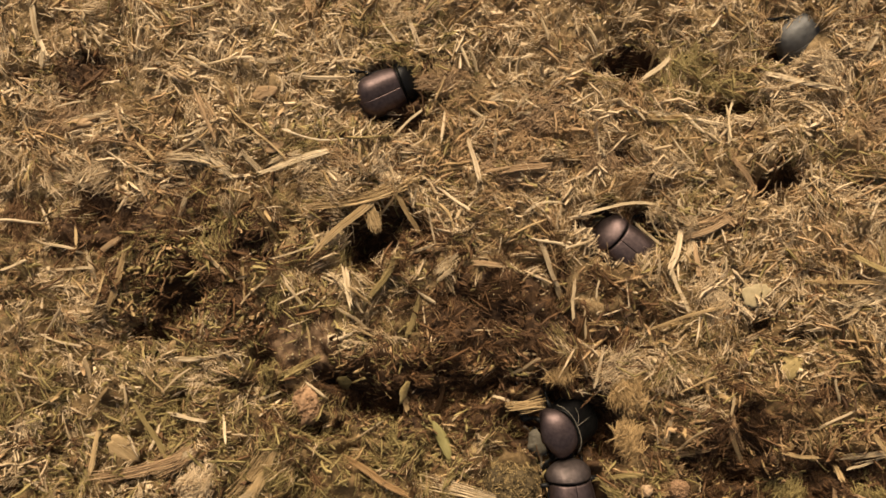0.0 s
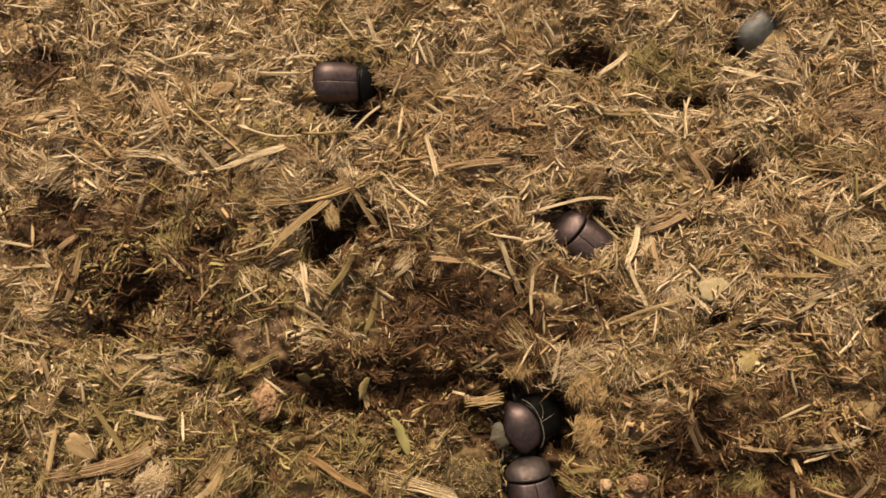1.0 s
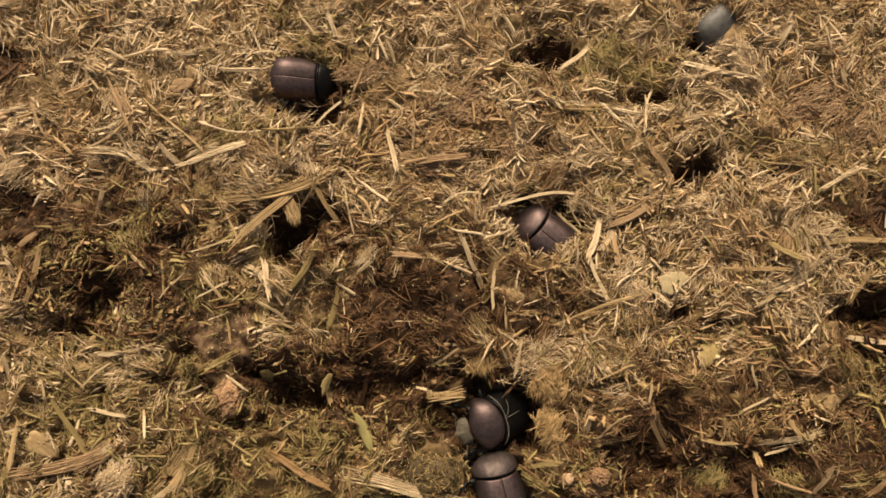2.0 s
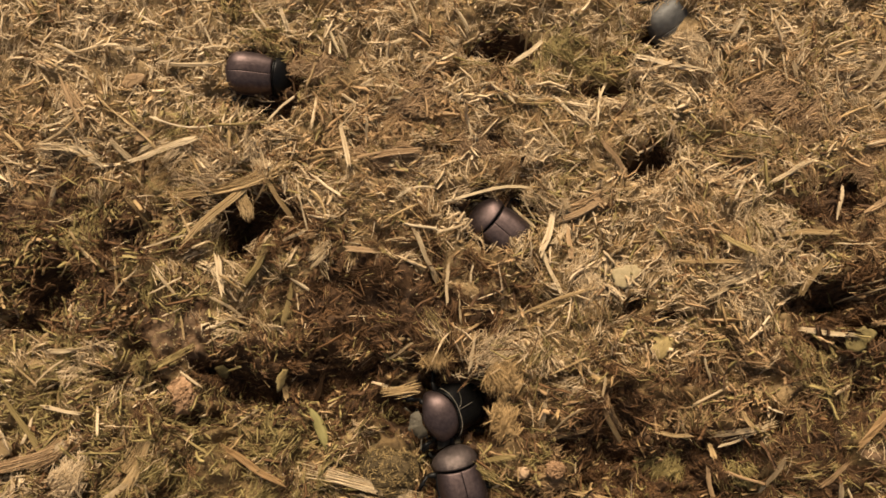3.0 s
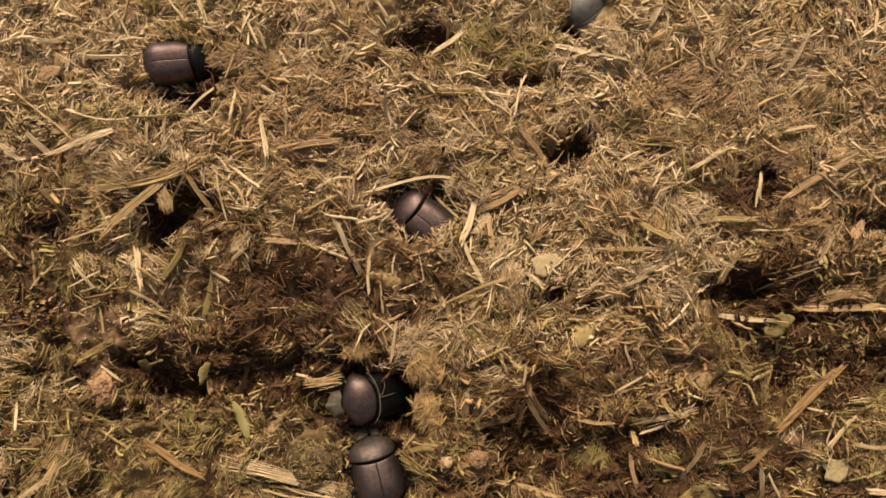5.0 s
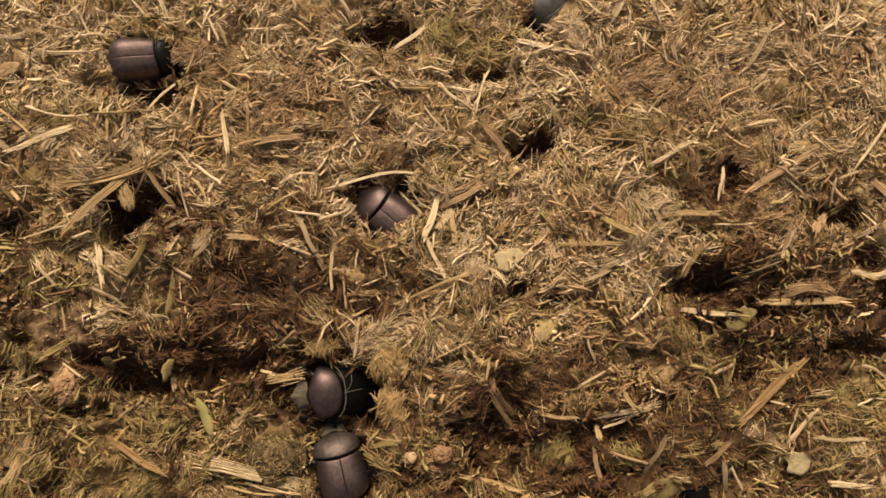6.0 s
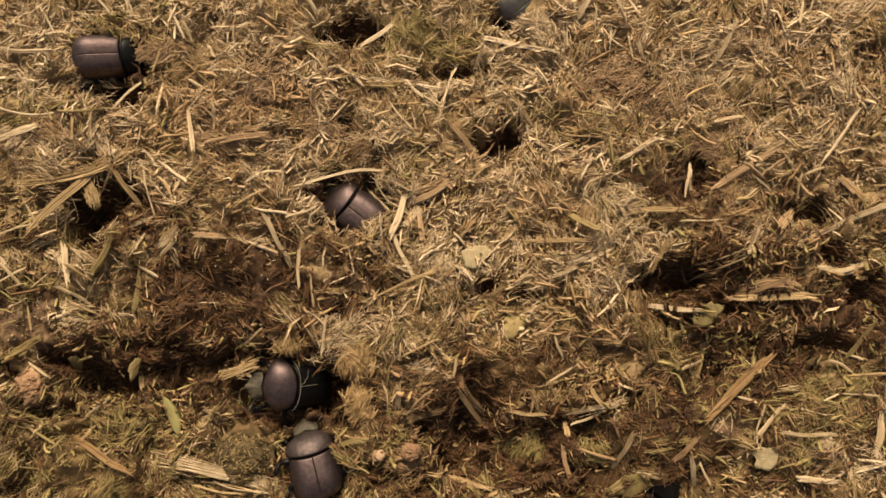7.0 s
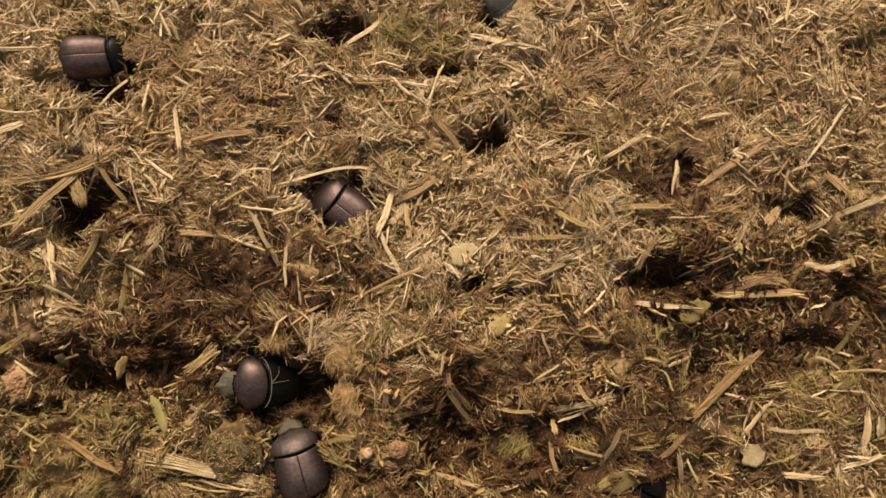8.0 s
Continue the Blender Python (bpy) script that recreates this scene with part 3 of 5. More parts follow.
def tube(bm, points, radii, sides=6, flat=1.0, side=Vector((0, 0, 1))):
    """A tapered, closed tube through the points; flat squeezes it along the given side."""
    rings = []
    pts = [Vector(p) for p in points]
    for i, p in enumerate(pts):
        d = (pts[min(i + 1, len(pts) - 1)] - pts[max(i - 1, 0)]).normalized()
        b = d.cross(side)
        b = b.normalized() if b.length > 1e-6 else Vector((0, 1, 0))
        n = b.cross(d)
        rings.append([bm.verts.new(p + b * (radii[i] * math.cos(2 * math.pi * k / sides)) + n * (radii[i] * flat * math.sin(2 * math.pi * k / sides)))
                      for k in range(sides)])
    for r0, r1 in zip(rings, rings[1:]):
        for k in range(sides):
            bm.faces.new((r0[k], r0[(k + 1) % sides], r1[(k + 1) % sides], r1[k]))
    bm.faces.new(list(reversed(rings[0])))
    bm.faces.new(rings[-1])


TONES = {"p": ("s_pale", "pale dry straw"), "t": ("s_tan", "tan dry grass stalk"), "r": ("s_rust", "reddish-brown dry stalk"),
         "o": ("s_orange", "orange-brown splinter of bark"), "b": ("s_brown", "dark brown strip of bark"), "g": ("s_olive", "olive-green dry stem")}


def resting(x1, y1, x2, y2, lift):
    """A pose with its x axis from one end to the other and its z axis off the heap, and the heap's outline below it."""
    xs, ys = np.linspace(x1, x2, 9) / 1000, np.linspace(y1, y2, 9) / 1000
    zs = height(xs, ys)
    fit_z = np.polyfit(np.arange(9), zs, 1)
    line = np.polyval(fit_z, np.arange(9))
    over = np.percentile(zs - line, 88)
    line = line + over
    nor = Vector(normal_at(xs[4:5], ys[4:5])[0])
    a, b = Vector((xs[0], ys[0], line[0])) + nor * lift, Vector((xs[-1], ys[-1], line[-1])) + nor * lift
    ex = (b - a).normalized()
    ey = nor.cross(ex).normalized()
    ez = ex.cross(ey)
    m = Matrix((ex, ey, ez)).transposed().to_4x4()
    m.translation = (a + b) / 2
    return m, (b - a).length


def straw(x1, y1, x2, y2, wide, tone="p", bend=0.0, lift=1.9):
    """One stalk between two places on the heap (mm): bent, tapered, ridged along its length and torn at its ends; wide ones are flat chips."""
    g = random.Random(int(abs(x1 * 31 + y1 * 17 + x2 * 7) * 10))
    m, length = resting(x1, y1, x2, y2, lift / 1000)
    w = wide / 1000
    split = wide >= 1.4
    sides, rings = (20, 11) if split else (8, 8)
    flat = g.uniform(0.3, 0.42) if split else g.uniform(0.5, 0.75)
    hump, wob, wave_y = g.uniform(-0.01, 0.05) * length, g.uniform(0, 6), g.uniform(0.006, 0.03) * length
    taper = (g.uniform(0.85, 1.1), g.uniform(0.85, 1.1))
    ridge = [g.uniform(0.6, 1.2) for _ in range(sides)]
    torn = [[g.uniform(-1.0, 1.2) * min(2.5 * w, 0.12 * length) for _ in range(sides)] for _ in range(2)]
    if split:
        ridge = [g.uniform(0.9, 1.25) if i % 2 else g.uniform(0.45, 0.75) for i in range(sides)]
        torn = [[g.uniform(-1.2, 1.0) * min(2.0 * w, 0.2 * length) + (0 if i % 2 else 1.2 * w) for i in range(sides)] for _ in range(2)]
    bm = bmesh.new()
    loops = []
    for k in range(rings):
        u = k / (rings - 1)
        arc = 1 - (2 * u - 1) ** 2
        size = w / 2 * (1 + 0.12 * math.sin(wob + 4 * u)) * (0.66 if k in (0, rings - 1) else taper[0] if k == 1 else taper[1] if k == rings - 2 else 1)
        loop = []
        for i in range(sides):
            a = 2 * math.pi * i / sides
            x = (u - 0.5) * length + (torn[0][i] if k == 0 else -torn[1][i] if k == rings - 1 else 0)
            y = size * ridge[i] * math.cos(a) + bend / 1000 * arc + wave_y * math.sin(wob + 5 * u)
            z = size * flat * ridge[i] * math.sin(a) + hump * arc
            if k in (0, rings - 1):
                y += g.uniform(-0.15, 0.15) * w
                z += g.uniform(-0.1, 0.25) * w
            loop.append(bm.verts.new((x, y, z)))
        loops.append(loop)
    for r0, r1 in zip(loops, loops[1:]):
        for i in range(sides):
            bm.faces.new((r0[i], r0[(i + 1) % sides], r1[(i + 1) % sides], r1[i]))
    for loop, flip in ((loops[0], True), (loops[-1], False)):
        mid = bm.verts.new(sum((v.co for v in loop), Vector()) / sides)
        for i in range(sides):
            q = (loop[i], loop[(i + 1) % sides], mid)
            bm.faces.new(q if not flip else q[::-1])
    mat, label = TONES[tone]
    name = "bark_strip" if tone in "ob" else "straw"
    ob = link(name, bm, MAT[mat], smooth=False)
    ob.matrix_world = m
    tagged(ob, label + (" with frayed ends on the dung heap" if wide >= 0.95 else " lying on the dung heap"), "bark" if tone in "ob" else "straw",
           "stalks strewn on the heap")
    return ob


def frayed(points, wide, tone="p", strands=26, lift=2.0, fan=0.5, bridging=False):
    """A strip of torn stalk that has come apart into strands: it follows the places given on the heap (mm) and opens out at its ends."""
    g = random.Random(int(abs(points[0][0] * 31 + points[-1][1] * 17) * 10))
    p = np.array(points, float) / 1000
    at = np.concatenate([[0], np.cumsum(np.hypot(*np.diff(p, axis=0).T))])
    u = np.linspace(0, 1, 13)
    x, y = np.interp(u * at[-1], at, p[:, 0]), np.interp(u * at[-1], at, p[:, 1])
    for _ in range(2):
        x[1:-1], y[1:-1] = (x[:-2] + 2 * x[1:-1] + x[2:]) / 4, (y[:-2] + 2 * y[1:-1] + y[2:]) / 4
    z = np.polyval(np.polyfit(u, height(x, y), 2), u)
    z = z + max(0.0, float(np.percentile(height(x, y) - z, 70))) + lift / 1000
    if bridging:                                             # it spans a hollow
        z = smooth_height(x, y) + lift / 1000
    mid = Vector((x[6], y[6], z[6]))
    line = [Vector(q) - mid for q in zip(x, y, z)]
    nor = Vector(normal_at(x[6:7], y[6:7])[0])
    side = nor.cross((line[-1] - line[0]).normalized()).normalized()
    w = wide / 1000
    mat, label = TONES[tone]
    ob = None
    for k in range(strands * 3 // 2):
        a, b = (g.uniform(0.0, 0.25), g.uniform(0.75, 1.0)) if k < 6 else (g.uniform(0, 0.5), g.uniform(0.5, 1.0))
        off = 0.0 if k == 0 else g.gauss(0, 0.2) if k < 6 else max(-0.6, min(0.6, g.gauss(0, 0.27)))
        up = g.uniform(-0.06, 0.12 if k < 6 else 0.24) * min(w, 0.003)
        wob, ph = g.uniform(0.0, 0.2) * w, g.uniform(0, 6)
        rad = min(w * g.uniform(0.07, 0.13), g.uniform(0.24, 0.42) / 1000) if k < 6 else g.uniform(0.07, 0.2) / 1000
        pts, radii = [], []
        for i in range(7):
            q = a + (b - a) * i / 6
            j = min(int(q * 12), 11)
            c = line[j].lerp(line[j + 1], q * 12 - j)
            open_ = 1 + fan * (2 * q - 1) ** 2
            pts.append(c + side * (off * w * open_ + wob * math.sin(ph + 5 * q)) + nor * (up + 0.3 * wob * math.sin(2 * ph + 7 * q)))
            radii.append(rad * (0.35 if i in (0, 6) else g.uniform(0.7, 1.15)))
        bm = bmesh.new()
        tube(bm, pts, radii, 6 if k < 6 else 4, 0.45 if k < 6 else 0.6, nor)
        if k:
            part("strand", bm, MAT[mat], ob)
        else:
            ob = link("frayed_stalk", bm, MAT[mat], smooth=False)
    ob.location = mid
    return tagged(ob, label + " torn into strands on the heap", "straw", "stalks strewn on the heap")


def flake(x, y, rx, ry, turn, mat, name, label, category, lift=1.0, thick=0.25, dome=0.06):
    """A thin, slightly cupped flake with a ragged outline."""
    g = random.Random(int(abs(x * 13 + y * 7) * 10))
    bm = bmesh.new()
    n, rings = 22, 4
    lobe = g.uniform(0, 6)
    out = [1 + g.uniform(-0.13, 0.11) + 0.10 * math.sin(3 * 2 * math.pi * i / n + lobe) + 0.08 * math.sin(5 * 2 * math.pi * i / n + 2 * lobe) for i in range(n)]
    top = []
    for k in range(rings + 1):
        f = k / rings
        top.append([bm.verts.new((rx / 1000 * f * out[i] * math.cos(2 * math.pi * i / n), ry / 1000 * f * out[i] * math.sin(2 * math.pi * i / n),
                                  min(rx, ry) / 1000 * dome * (1 - f * f) + g.uniform(-0.16, 0.16) / 1000)) for i in range(n)] if k else
                   [bm.verts.new((0, 0, min(rx, ry) / 1000 * dome))])
    for i in range(n):
        j = (i + 1) % n
        bm.faces.new((top[0][0], top[1][i], top[1][j]))
        for k in range(1, rings):
            bm.faces.new((top[k][i], top[k + 1][i], top[k + 1][j], top[k][j]))
    ext = bmesh.ops.extrude_face_region(bm, geom=bm.faces[:])
    bmesh.ops.translate(bm, verts=[v for v in ext["geom"] if isinstance(v, bmesh.types.BMVert)], vec=(0, 0, -thick / 1000))
    bmesh.ops.recalc_face_normals(bm, faces=bm.faces[:])
    ob = link(name, bm, MAT[mat])
    m, _ = resting(x - 3 * math.cos(radians(turn)), y - 3 * math.sin(radians(turn)), x + 3 * math.cos(radians(turn)), y + 3 * math.sin(radians(turn)), lift / 1000)
    ob.matrix_world = m
    return tagged(ob, label, category)


def lump(x, y, rx, ry, rz, mat, name, label, category, sink=0.35, hairs=0, rough=0.08, detail=4):
    """A rounded, uneven clod, with loose fibres sticking to it."""
    g = random.Random(int(abs(x * 5 + y * 3) * 10))
    bm = bmesh.new()
    bmesh.ops.create_icosphere(bm, subdivisions=detail, radius=1)
    for v in bm.verts:
        p = v.co.copy()
        k = 1 + rough * (noise.noise(p * 2.3 + Vector((x, y, 0))) + 0.6 * noise.noise(p * 6 + Vector((y, x, 3))) + 0.4 * noise.noise(p * 14))
        v.co = Vector((p.x * rx, p.y * ry, p.z * rz)) * k / 1000
    for _ in range(hairs):
        d = Vector((g.gauss(0, 1), g.gauss(0, 1), abs(g.gauss(0, 1)))).normalized()
        side = d.cross(Vector((g.gauss(0, 1), g.gauss(0, 1), g.gauss(0, 1)))).normalized()
        c = Vector((d.x * rx, d.y * ry, d.z * rz)) / 1000
        h = g.uniform(0.4, 1.5) / 1000
        tube(bm, [c - side * h + d * 0.0001, c + d * g.uniform(0.0002, 0.0006), c + side * h + d * g.uniform(0, 0.0005)], [0.00010, g.uniform(0.00012, 0.00028), 0.00008], 4)
    ob = link(name, bm, MAT[mat])
    xs, ys = np.array([x / 1000]), np.array([y / 1000])
    nor = Vector(normal_at(xs, ys)[0])
    base = Vector((xs[0], ys[0], float(height(xs, ys)[0])))
    q = Vector((0, 0, 1)).rotation_difference(nor)
    ob.matrix_world = Matrix.Translation(base + nor * rz * (1 - 2 * sink) / 1000) @ q.to_matrix().to_4x4()
    return tagged(ob, label, category)


# ---- other loose things on the heap ----
def tangle(x, y, rx, ry, rz, strands, mat, label, seed, up=None, way=None):
    """A loose tangle of bent strands round a small core, in one mesh."""
    g = random.Random(seed)
    bm = bmesh.new()
    for _ in range(strands):
        a = g.uniform(0, 2 * math.pi)
        q = g.random() ** 0.5 * (0.9 + 0.35 * math.sin(2 * a + seed) + 0.25 * math.sin(5 * a + 2 * seed))
        c = Vector((rx * q * math.cos(a), ry * q * math.sin(a), rz * max(0.0, 1 - q * q) * g.uniform(0.2, 1.0)))
        b = (2.4 * seed if way is None else way) + 0.5 * math.sin(3 * q + seed) + g.gauss(0, 0.5)
        d = Vector((math.cos(b), math.sin(b), g.gauss(0.0, 0.22)))
        h, w = g.uniform(1.2, 4.6), g.uniform(0.08, 0.24)
        side = d.cross(Vector((0, 0, 1))).normalized() * g.gauss(0, 0.5)
        tube(bm, [(c - d * h) / 1000, (c + side - d * h * 0.3 + Vector((0, 0, 0.3))) / 1000, (c + side + d * h * 0.4 + Vector((0, 0, 0.3))) / 1000, (c + d * h) / 1000],
             [w * 0.0004, w * 0.0009, w * 0.001, w * 0.0003], 4, 0.6)
    ob = link("fibre_clump", bm, MAT[mat])
    xs, ys = np.array([x / 1000]), np.array([y / 1000])
    nor = Vector(normal_at(xs, ys)[0])
    z = float(height(xs, ys)[0] if up is None else smooth_height(xs, ys)[0] + up / 1000)
    ob.matrix_world = Matrix.Translation(Vector((xs[0], ys[0], z))) @ Vector((0, 0, 1)).rotation_difference(nor).to_matrix().to_4x4()
    return tagged(ob, label, "fibre clump")


lump(24.0, 25.5, 10.6, 10.2, 8.0, "ball", "dung_ball", "round olive-brown dung ball studded with short fibres", "dung ball", 0.18, 800, 0.16)
lump(71.2, 22.4, 2.5, 2.1, 1.9, "knot", "fibre_knot", "small pale pinkish knot of chewed fibre", "fibre knot", 0.1, 8, 0.3, 3)
lump(-48.4, 50.8, 5.2, 6.4, 4.6, "clod", "fibre_clod", "matted pinkish-brown clod of chewed fibre", "fibre clod", 0.2, 340, 0.5)
lump(82.5, 23.0, 3.0, 2.8, 2.4, "clod", "fibre_clod", "pinkish-brown clod of chewed fibre", "fibre clod", 0.2, 160, 0.35)
tangle(-86.0, 24.5, 8.5, 6.5, 3.5, 420, "pale", "pale yellow tuft of split husk fibre", 12)
tangle(150.0, 19.0, 8.0, 5.5, 3.0, 260, "olive", "olive tuft of chewed fibre at the foot of a lump", 14)
tangle(123.0, 24.5, 7.0, 6.5, 3.2, 260, "olive", "olive tuft of chewed fibre between hollows", 15)
tangle(80.5, 22.0, 10.5, 8.0, 3.5, 420, "rust", "ragged pinkish-brown clump of chewed fibre", 4)
tangle(77.0, 36.0, 9.0, 6.0, 2.5, 320, "tan", "loose tan tuft of chewed fibre", 5)

tangle(32.3, 143.0, 11.0, 9.0, 1.8, 420, "mat", "pinkish-brown mat of pressed fibre on the heap", 21, None, 0.90)
tangle(27.6, 123.4, 12.0, 6.0, 1.8, 420, "mat", "pinkish-brown mat of pressed fibre on the heap", 22, None, 0.25)
tangle(55.6, 128.8, 8.0, 7.0, 1.8, 420, "mat", "pinkish-brown mat of pressed fibre on the heap", 23, None, -0.90)
tangle(158.9, 138.3, 14.0, 8.0, 1.8, 420, "mat", "pinkish-brown mat of pressed fibre on the heap", 24, None, 0.20)
tangle(179.0, 133.8, 12.0, 8.0, 1.8, 420, "mat", "pinkish-brown mat of pressed fibre on the heap", 25, None, 0.40)
tangle(-130.4, 144.6, 12.0, 6.0, 1.8, 420, "mat", "pinkish-brown mat of pressed fibre on the heap", 26, None, 0.30)
tangle(2.9, 154.2, 9.0, 5.0, 1.8, 420, "mat", "pinkish-brown mat of pressed fibre on the heap", 27, None, 0.80)
tangle(196.4, 116.3, 9.0, 6.0, 1.8, 420, "mat", "pinkish-brown mat of pressed fibre on the heap", 28, None, 0.60)

flake(107.7, 82.9, 5.2, 3.8, 30, "flake", "leaf_flake", "pale papery flake of dry leaf", "leaf", 1.6)
flake(208.5, 14.6, 5.6, 4.2, 10, "flake", "leaf_flake", "round pale yellow-green piece of dry leaf", "leaf", 2.6)
flake(253.5, 20.5, 3.0, 4.4, 10, "flake", "leaf_flake", "pale grey-green piece of dry leaf", "leaf", 2.6)
tangle(41.0, 58.2, 5.0, 1.8, 0.5, 110, "tan", "tan ragged flake of husk over a burrow", 7, 1.8)
tangle(64.5, 52.0, 4.5, 7.0, 2.4, 420, "tan", "tan overhanging tuft of chewed fibre", 8, 0.5, 1.75)
tangle(65.0, 38.0, 4.0, 7.0, 2.4, 380, "tan", "tan tuft of chewed fibre", 9, -0.5, 1.4)
flake(120.1, 60.3, 4.6, 3.6, 40, "s_olive", "leaf_flake", "crumpled pale olive flake of leaf", "leaf", 1.6, 0.3, 0.3)
flake(-13.7, 56.1, 1.9, 4.2, 10, "s_olive", "leaf_flake", "tan pointed flake of husk in a dark hollow", "leaf", 4.0, 0.3, 0.2)
flake(-35.9, 59.5, 3.6, 2.6, 60, "leaf_olive", "leaf_flake", "olive flake of leaf in a dark hollow", "leaf", 3.0, 0.3, 0.2)
flake(187.5, 60.5, 6.0, 3.8, 25, "leaf_olive", "leaf_flake", "olive-green piece of dry leaf", "leaf", 1.0)
flake(160.0, 8.4, 9.0, 4.4, 8, "leaf_olive", "leaf_flake", "crumpled olive leaf piece with a torn edge", "leaf", 2.4)
flake(-112.9, 35.5, 6.6, 3.6, -35, "s_tan", "leaf_flake", "yellowish split piece of husk", "leaf", 1.4)
flake(-63.6, 150.3, 5.6, 2.4, 0, "s_rust", "bark_flake", "orange-brown curled flake of bark", "bark", 1.2, 0.4, 0.12)
flake(-59.9, 132.9, 4.4, 2.2, 12, "s_rust", "bark_flake", "orange-brown curled flake of bark", "bark", 1.2, 0.4, 0.12)
flake(-133.0, 142.0, 8.0, 2.4, -4, "s_rust", "fibre_mat", "reddish mat of split fibre", "fibre mat", 1.2, 0.6, 0.5)


def seed_pod(x1, y1, x2, y2, wide):
    m, length = resting(x1, y1, x2, y2, 0.0027)
    bm = bmesh.new()
    us = [k / 12 for k in range(13)]
    tube(bm, [((u - 0.5) * length, 0.0006 * math.sin(3.1 * u), 0.0004 * math.sin(9 * u)) for u in us],
         [max(0.08, math.sin(math.pi * min(max(u, 0.02), 0.98)) ** 0.6) * wide / 2000 for u in us], 12, 0.6)
    ob = link("seed_pod", bm, MAT["pod"])
    ob.matrix_world = m
    return tagged(ob, "yellow-green dry seed pod lying on the dung", "seed pod")


seed_pod(-3.6, 45.5, 2.6, 32.0, 4.2)


# ---- beetles ----
def shell_grid(bm, rows, cols, f):
    vs = [[bm.verts.new(f(i / (rows - 1), j / (cols - 1))) for j in range(cols)] for i in range(rows)]
    for i in range(rows - 1):
        for j in range(cols - 1):
            bm.faces.new((vs[i][j], vs[i + 1][j], vs[i + 1][j + 1], vs[i][j + 1]))


def thicken(bm, t):
    bmesh.ops.remove_doubles(bm, verts=bm.verts[:], dist=1e-6)
    bmesh.ops.recalc_face_normals(bm, faces=bm.faces[:])
    bmesh.ops.solidify(bm, geom=bm.faces[:], thickness=t)


def wing_edge(side, u):
    w = 8.9 - 0.9 * ((0.35 - u) / 0.35) ** 2 if u < 0.35 else 8.9 * max(0.0, 1 - ((u - 0.35) / 0.65) ** 4.6) ** 0.5
    return (-0.0005 - 0.0167 * u + 0.0014 * (1 - u) ** 3, side * w / 1000, -0.0012)


def wing_case(side):
    def f(u, v):
        w = 8.9 - 0.9 * ((0.35 - u) / 0.35) ** 2 if u < 0.35 else 8.9 * max(0.0, 1 - ((u - 0.35) / 0.65) ** 4.6) ** 0.5
        h = 6.3 * max(0.0, 1 - (abs(u - 0.30) / 0.72) ** 3.2) ** 0.6
        z = h * max(0.0, 1 - v ** 3.2) ** 0.6 - 1.2 * v ** 6 - 0.06 * math.exp(-(v / 0.025) ** 2)
        z += 0.008 * math.cos(v * 44) * (v < 0.9)
        return (-0.0005 - 0.0167 * u + 0.0014 * v * v * (1 - u) ** 3, side * (0.00004 + w * v / 1000), (z - 0.2) / 1000)
    bm = bmesh.new()
    shell_grid(bm, 26, 28, f)
    thicken(bm, 0.0004)
    return bm


def neck_shield():
    def f(u, q):
        v, a = 2 * q - 1, 1.047 * u                           # the shield bends down towards the head
        w = 9.5 * (1 - 0.08 * (1 - u) ** 2 - 0.34 * u ** 3.4) * max(0.0, 1 - u ** 8) ** 0.4
        h = 6.6 * (1 - 0.48 * u ** 1.8) * max(0.0, 1 - abs(v) ** 2.3) ** 0.62 - 1.3 * abs(v) ** 8
        return ((0.4 + (7.5 + h) * math.sin(a) + 1.7 * v * v * (1 - u)) / 1000, w * v / 1000, (-7.5 * (1 - math.cos(a)) + h * math.cos(a) - 0.1) / 1000)
    bm = bmesh.new()
    shell_grid(bm, 24, 40, f)
    thicken(bm, 0.0004)
    return bm


def head_shield():
    bm = bmesh.new()
    n = 48
    top, low = [], []
    for k in range(n + 1):
        a = math.pi * (k / n - 0.5)
        tooth = 1 + 0.16 * max(0.0, math.cos(6 * a)) ** 0.8 * (abs(a) < 1.35)
        x, y = 6.2 * math.cos(a) * tooth, 5.6 * math.sin(a) * (1 + 0.4 * (tooth - 1))
        top.append((x, y))
    c = bm.verts.new((0.0125, 0, 0.0026))
    cl = bm.verts.new((0.0125, 0, 0.0010))
    mid = [bm.verts.new(((11.6 + 0.55 * x) / 1000, 0.55 * y / 1000, 0.0023)) for x, y in top]
    rim = [bm.verts.new(((11.6 + x) / 1000, y / 1000, (1.2 - 0.05 * x) / 1000)) for x, y in top]
    und = [bm.verts.new(((11.6 + x) / 1000, y / 1000, (0.7 - 0.05 * x) / 1000)) for x, y in top]
    for k in range(n):
        bm.faces.new((c, mid[k], mid[k + 1]))
        bm.faces.new((mid[k], rim[k], rim[k + 1], mid[k + 1]))
        bm.faces.new((rim[k], und[k], und[k + 1], rim[k + 1]))
        bm.faces.new((cl, und[k + 1], und[k]))
    bmesh.ops.transform(bm, matrix=Matrix.Translation((0.0085, 0, -0.0042)) @ Matrix.Rotation(radians(16), 4, 'Y') @ Matrix.Diagonal((0.84, 0.84, 1, 1)) @ Matrix.Translation((-0.011, 0, 0)), verts=bm.verts[:])
    bmesh.ops.recalc_face_normals(bm, faces=bm.faces[:])
    return bm


def belly():
    bm = bmesh.new()
    bmesh.ops.create_uvsphere(bm, u_segments=24, v_segments=14, radius=1)
    for v in bm.verts:
        v.co = Vector((-4.0 + 11.6 * v.co.x, 7.6 * v.co.y, -0.6 + (3.6 if v.co.z > 0 else 3.4) * v.co.z)) / 1000
    return bm


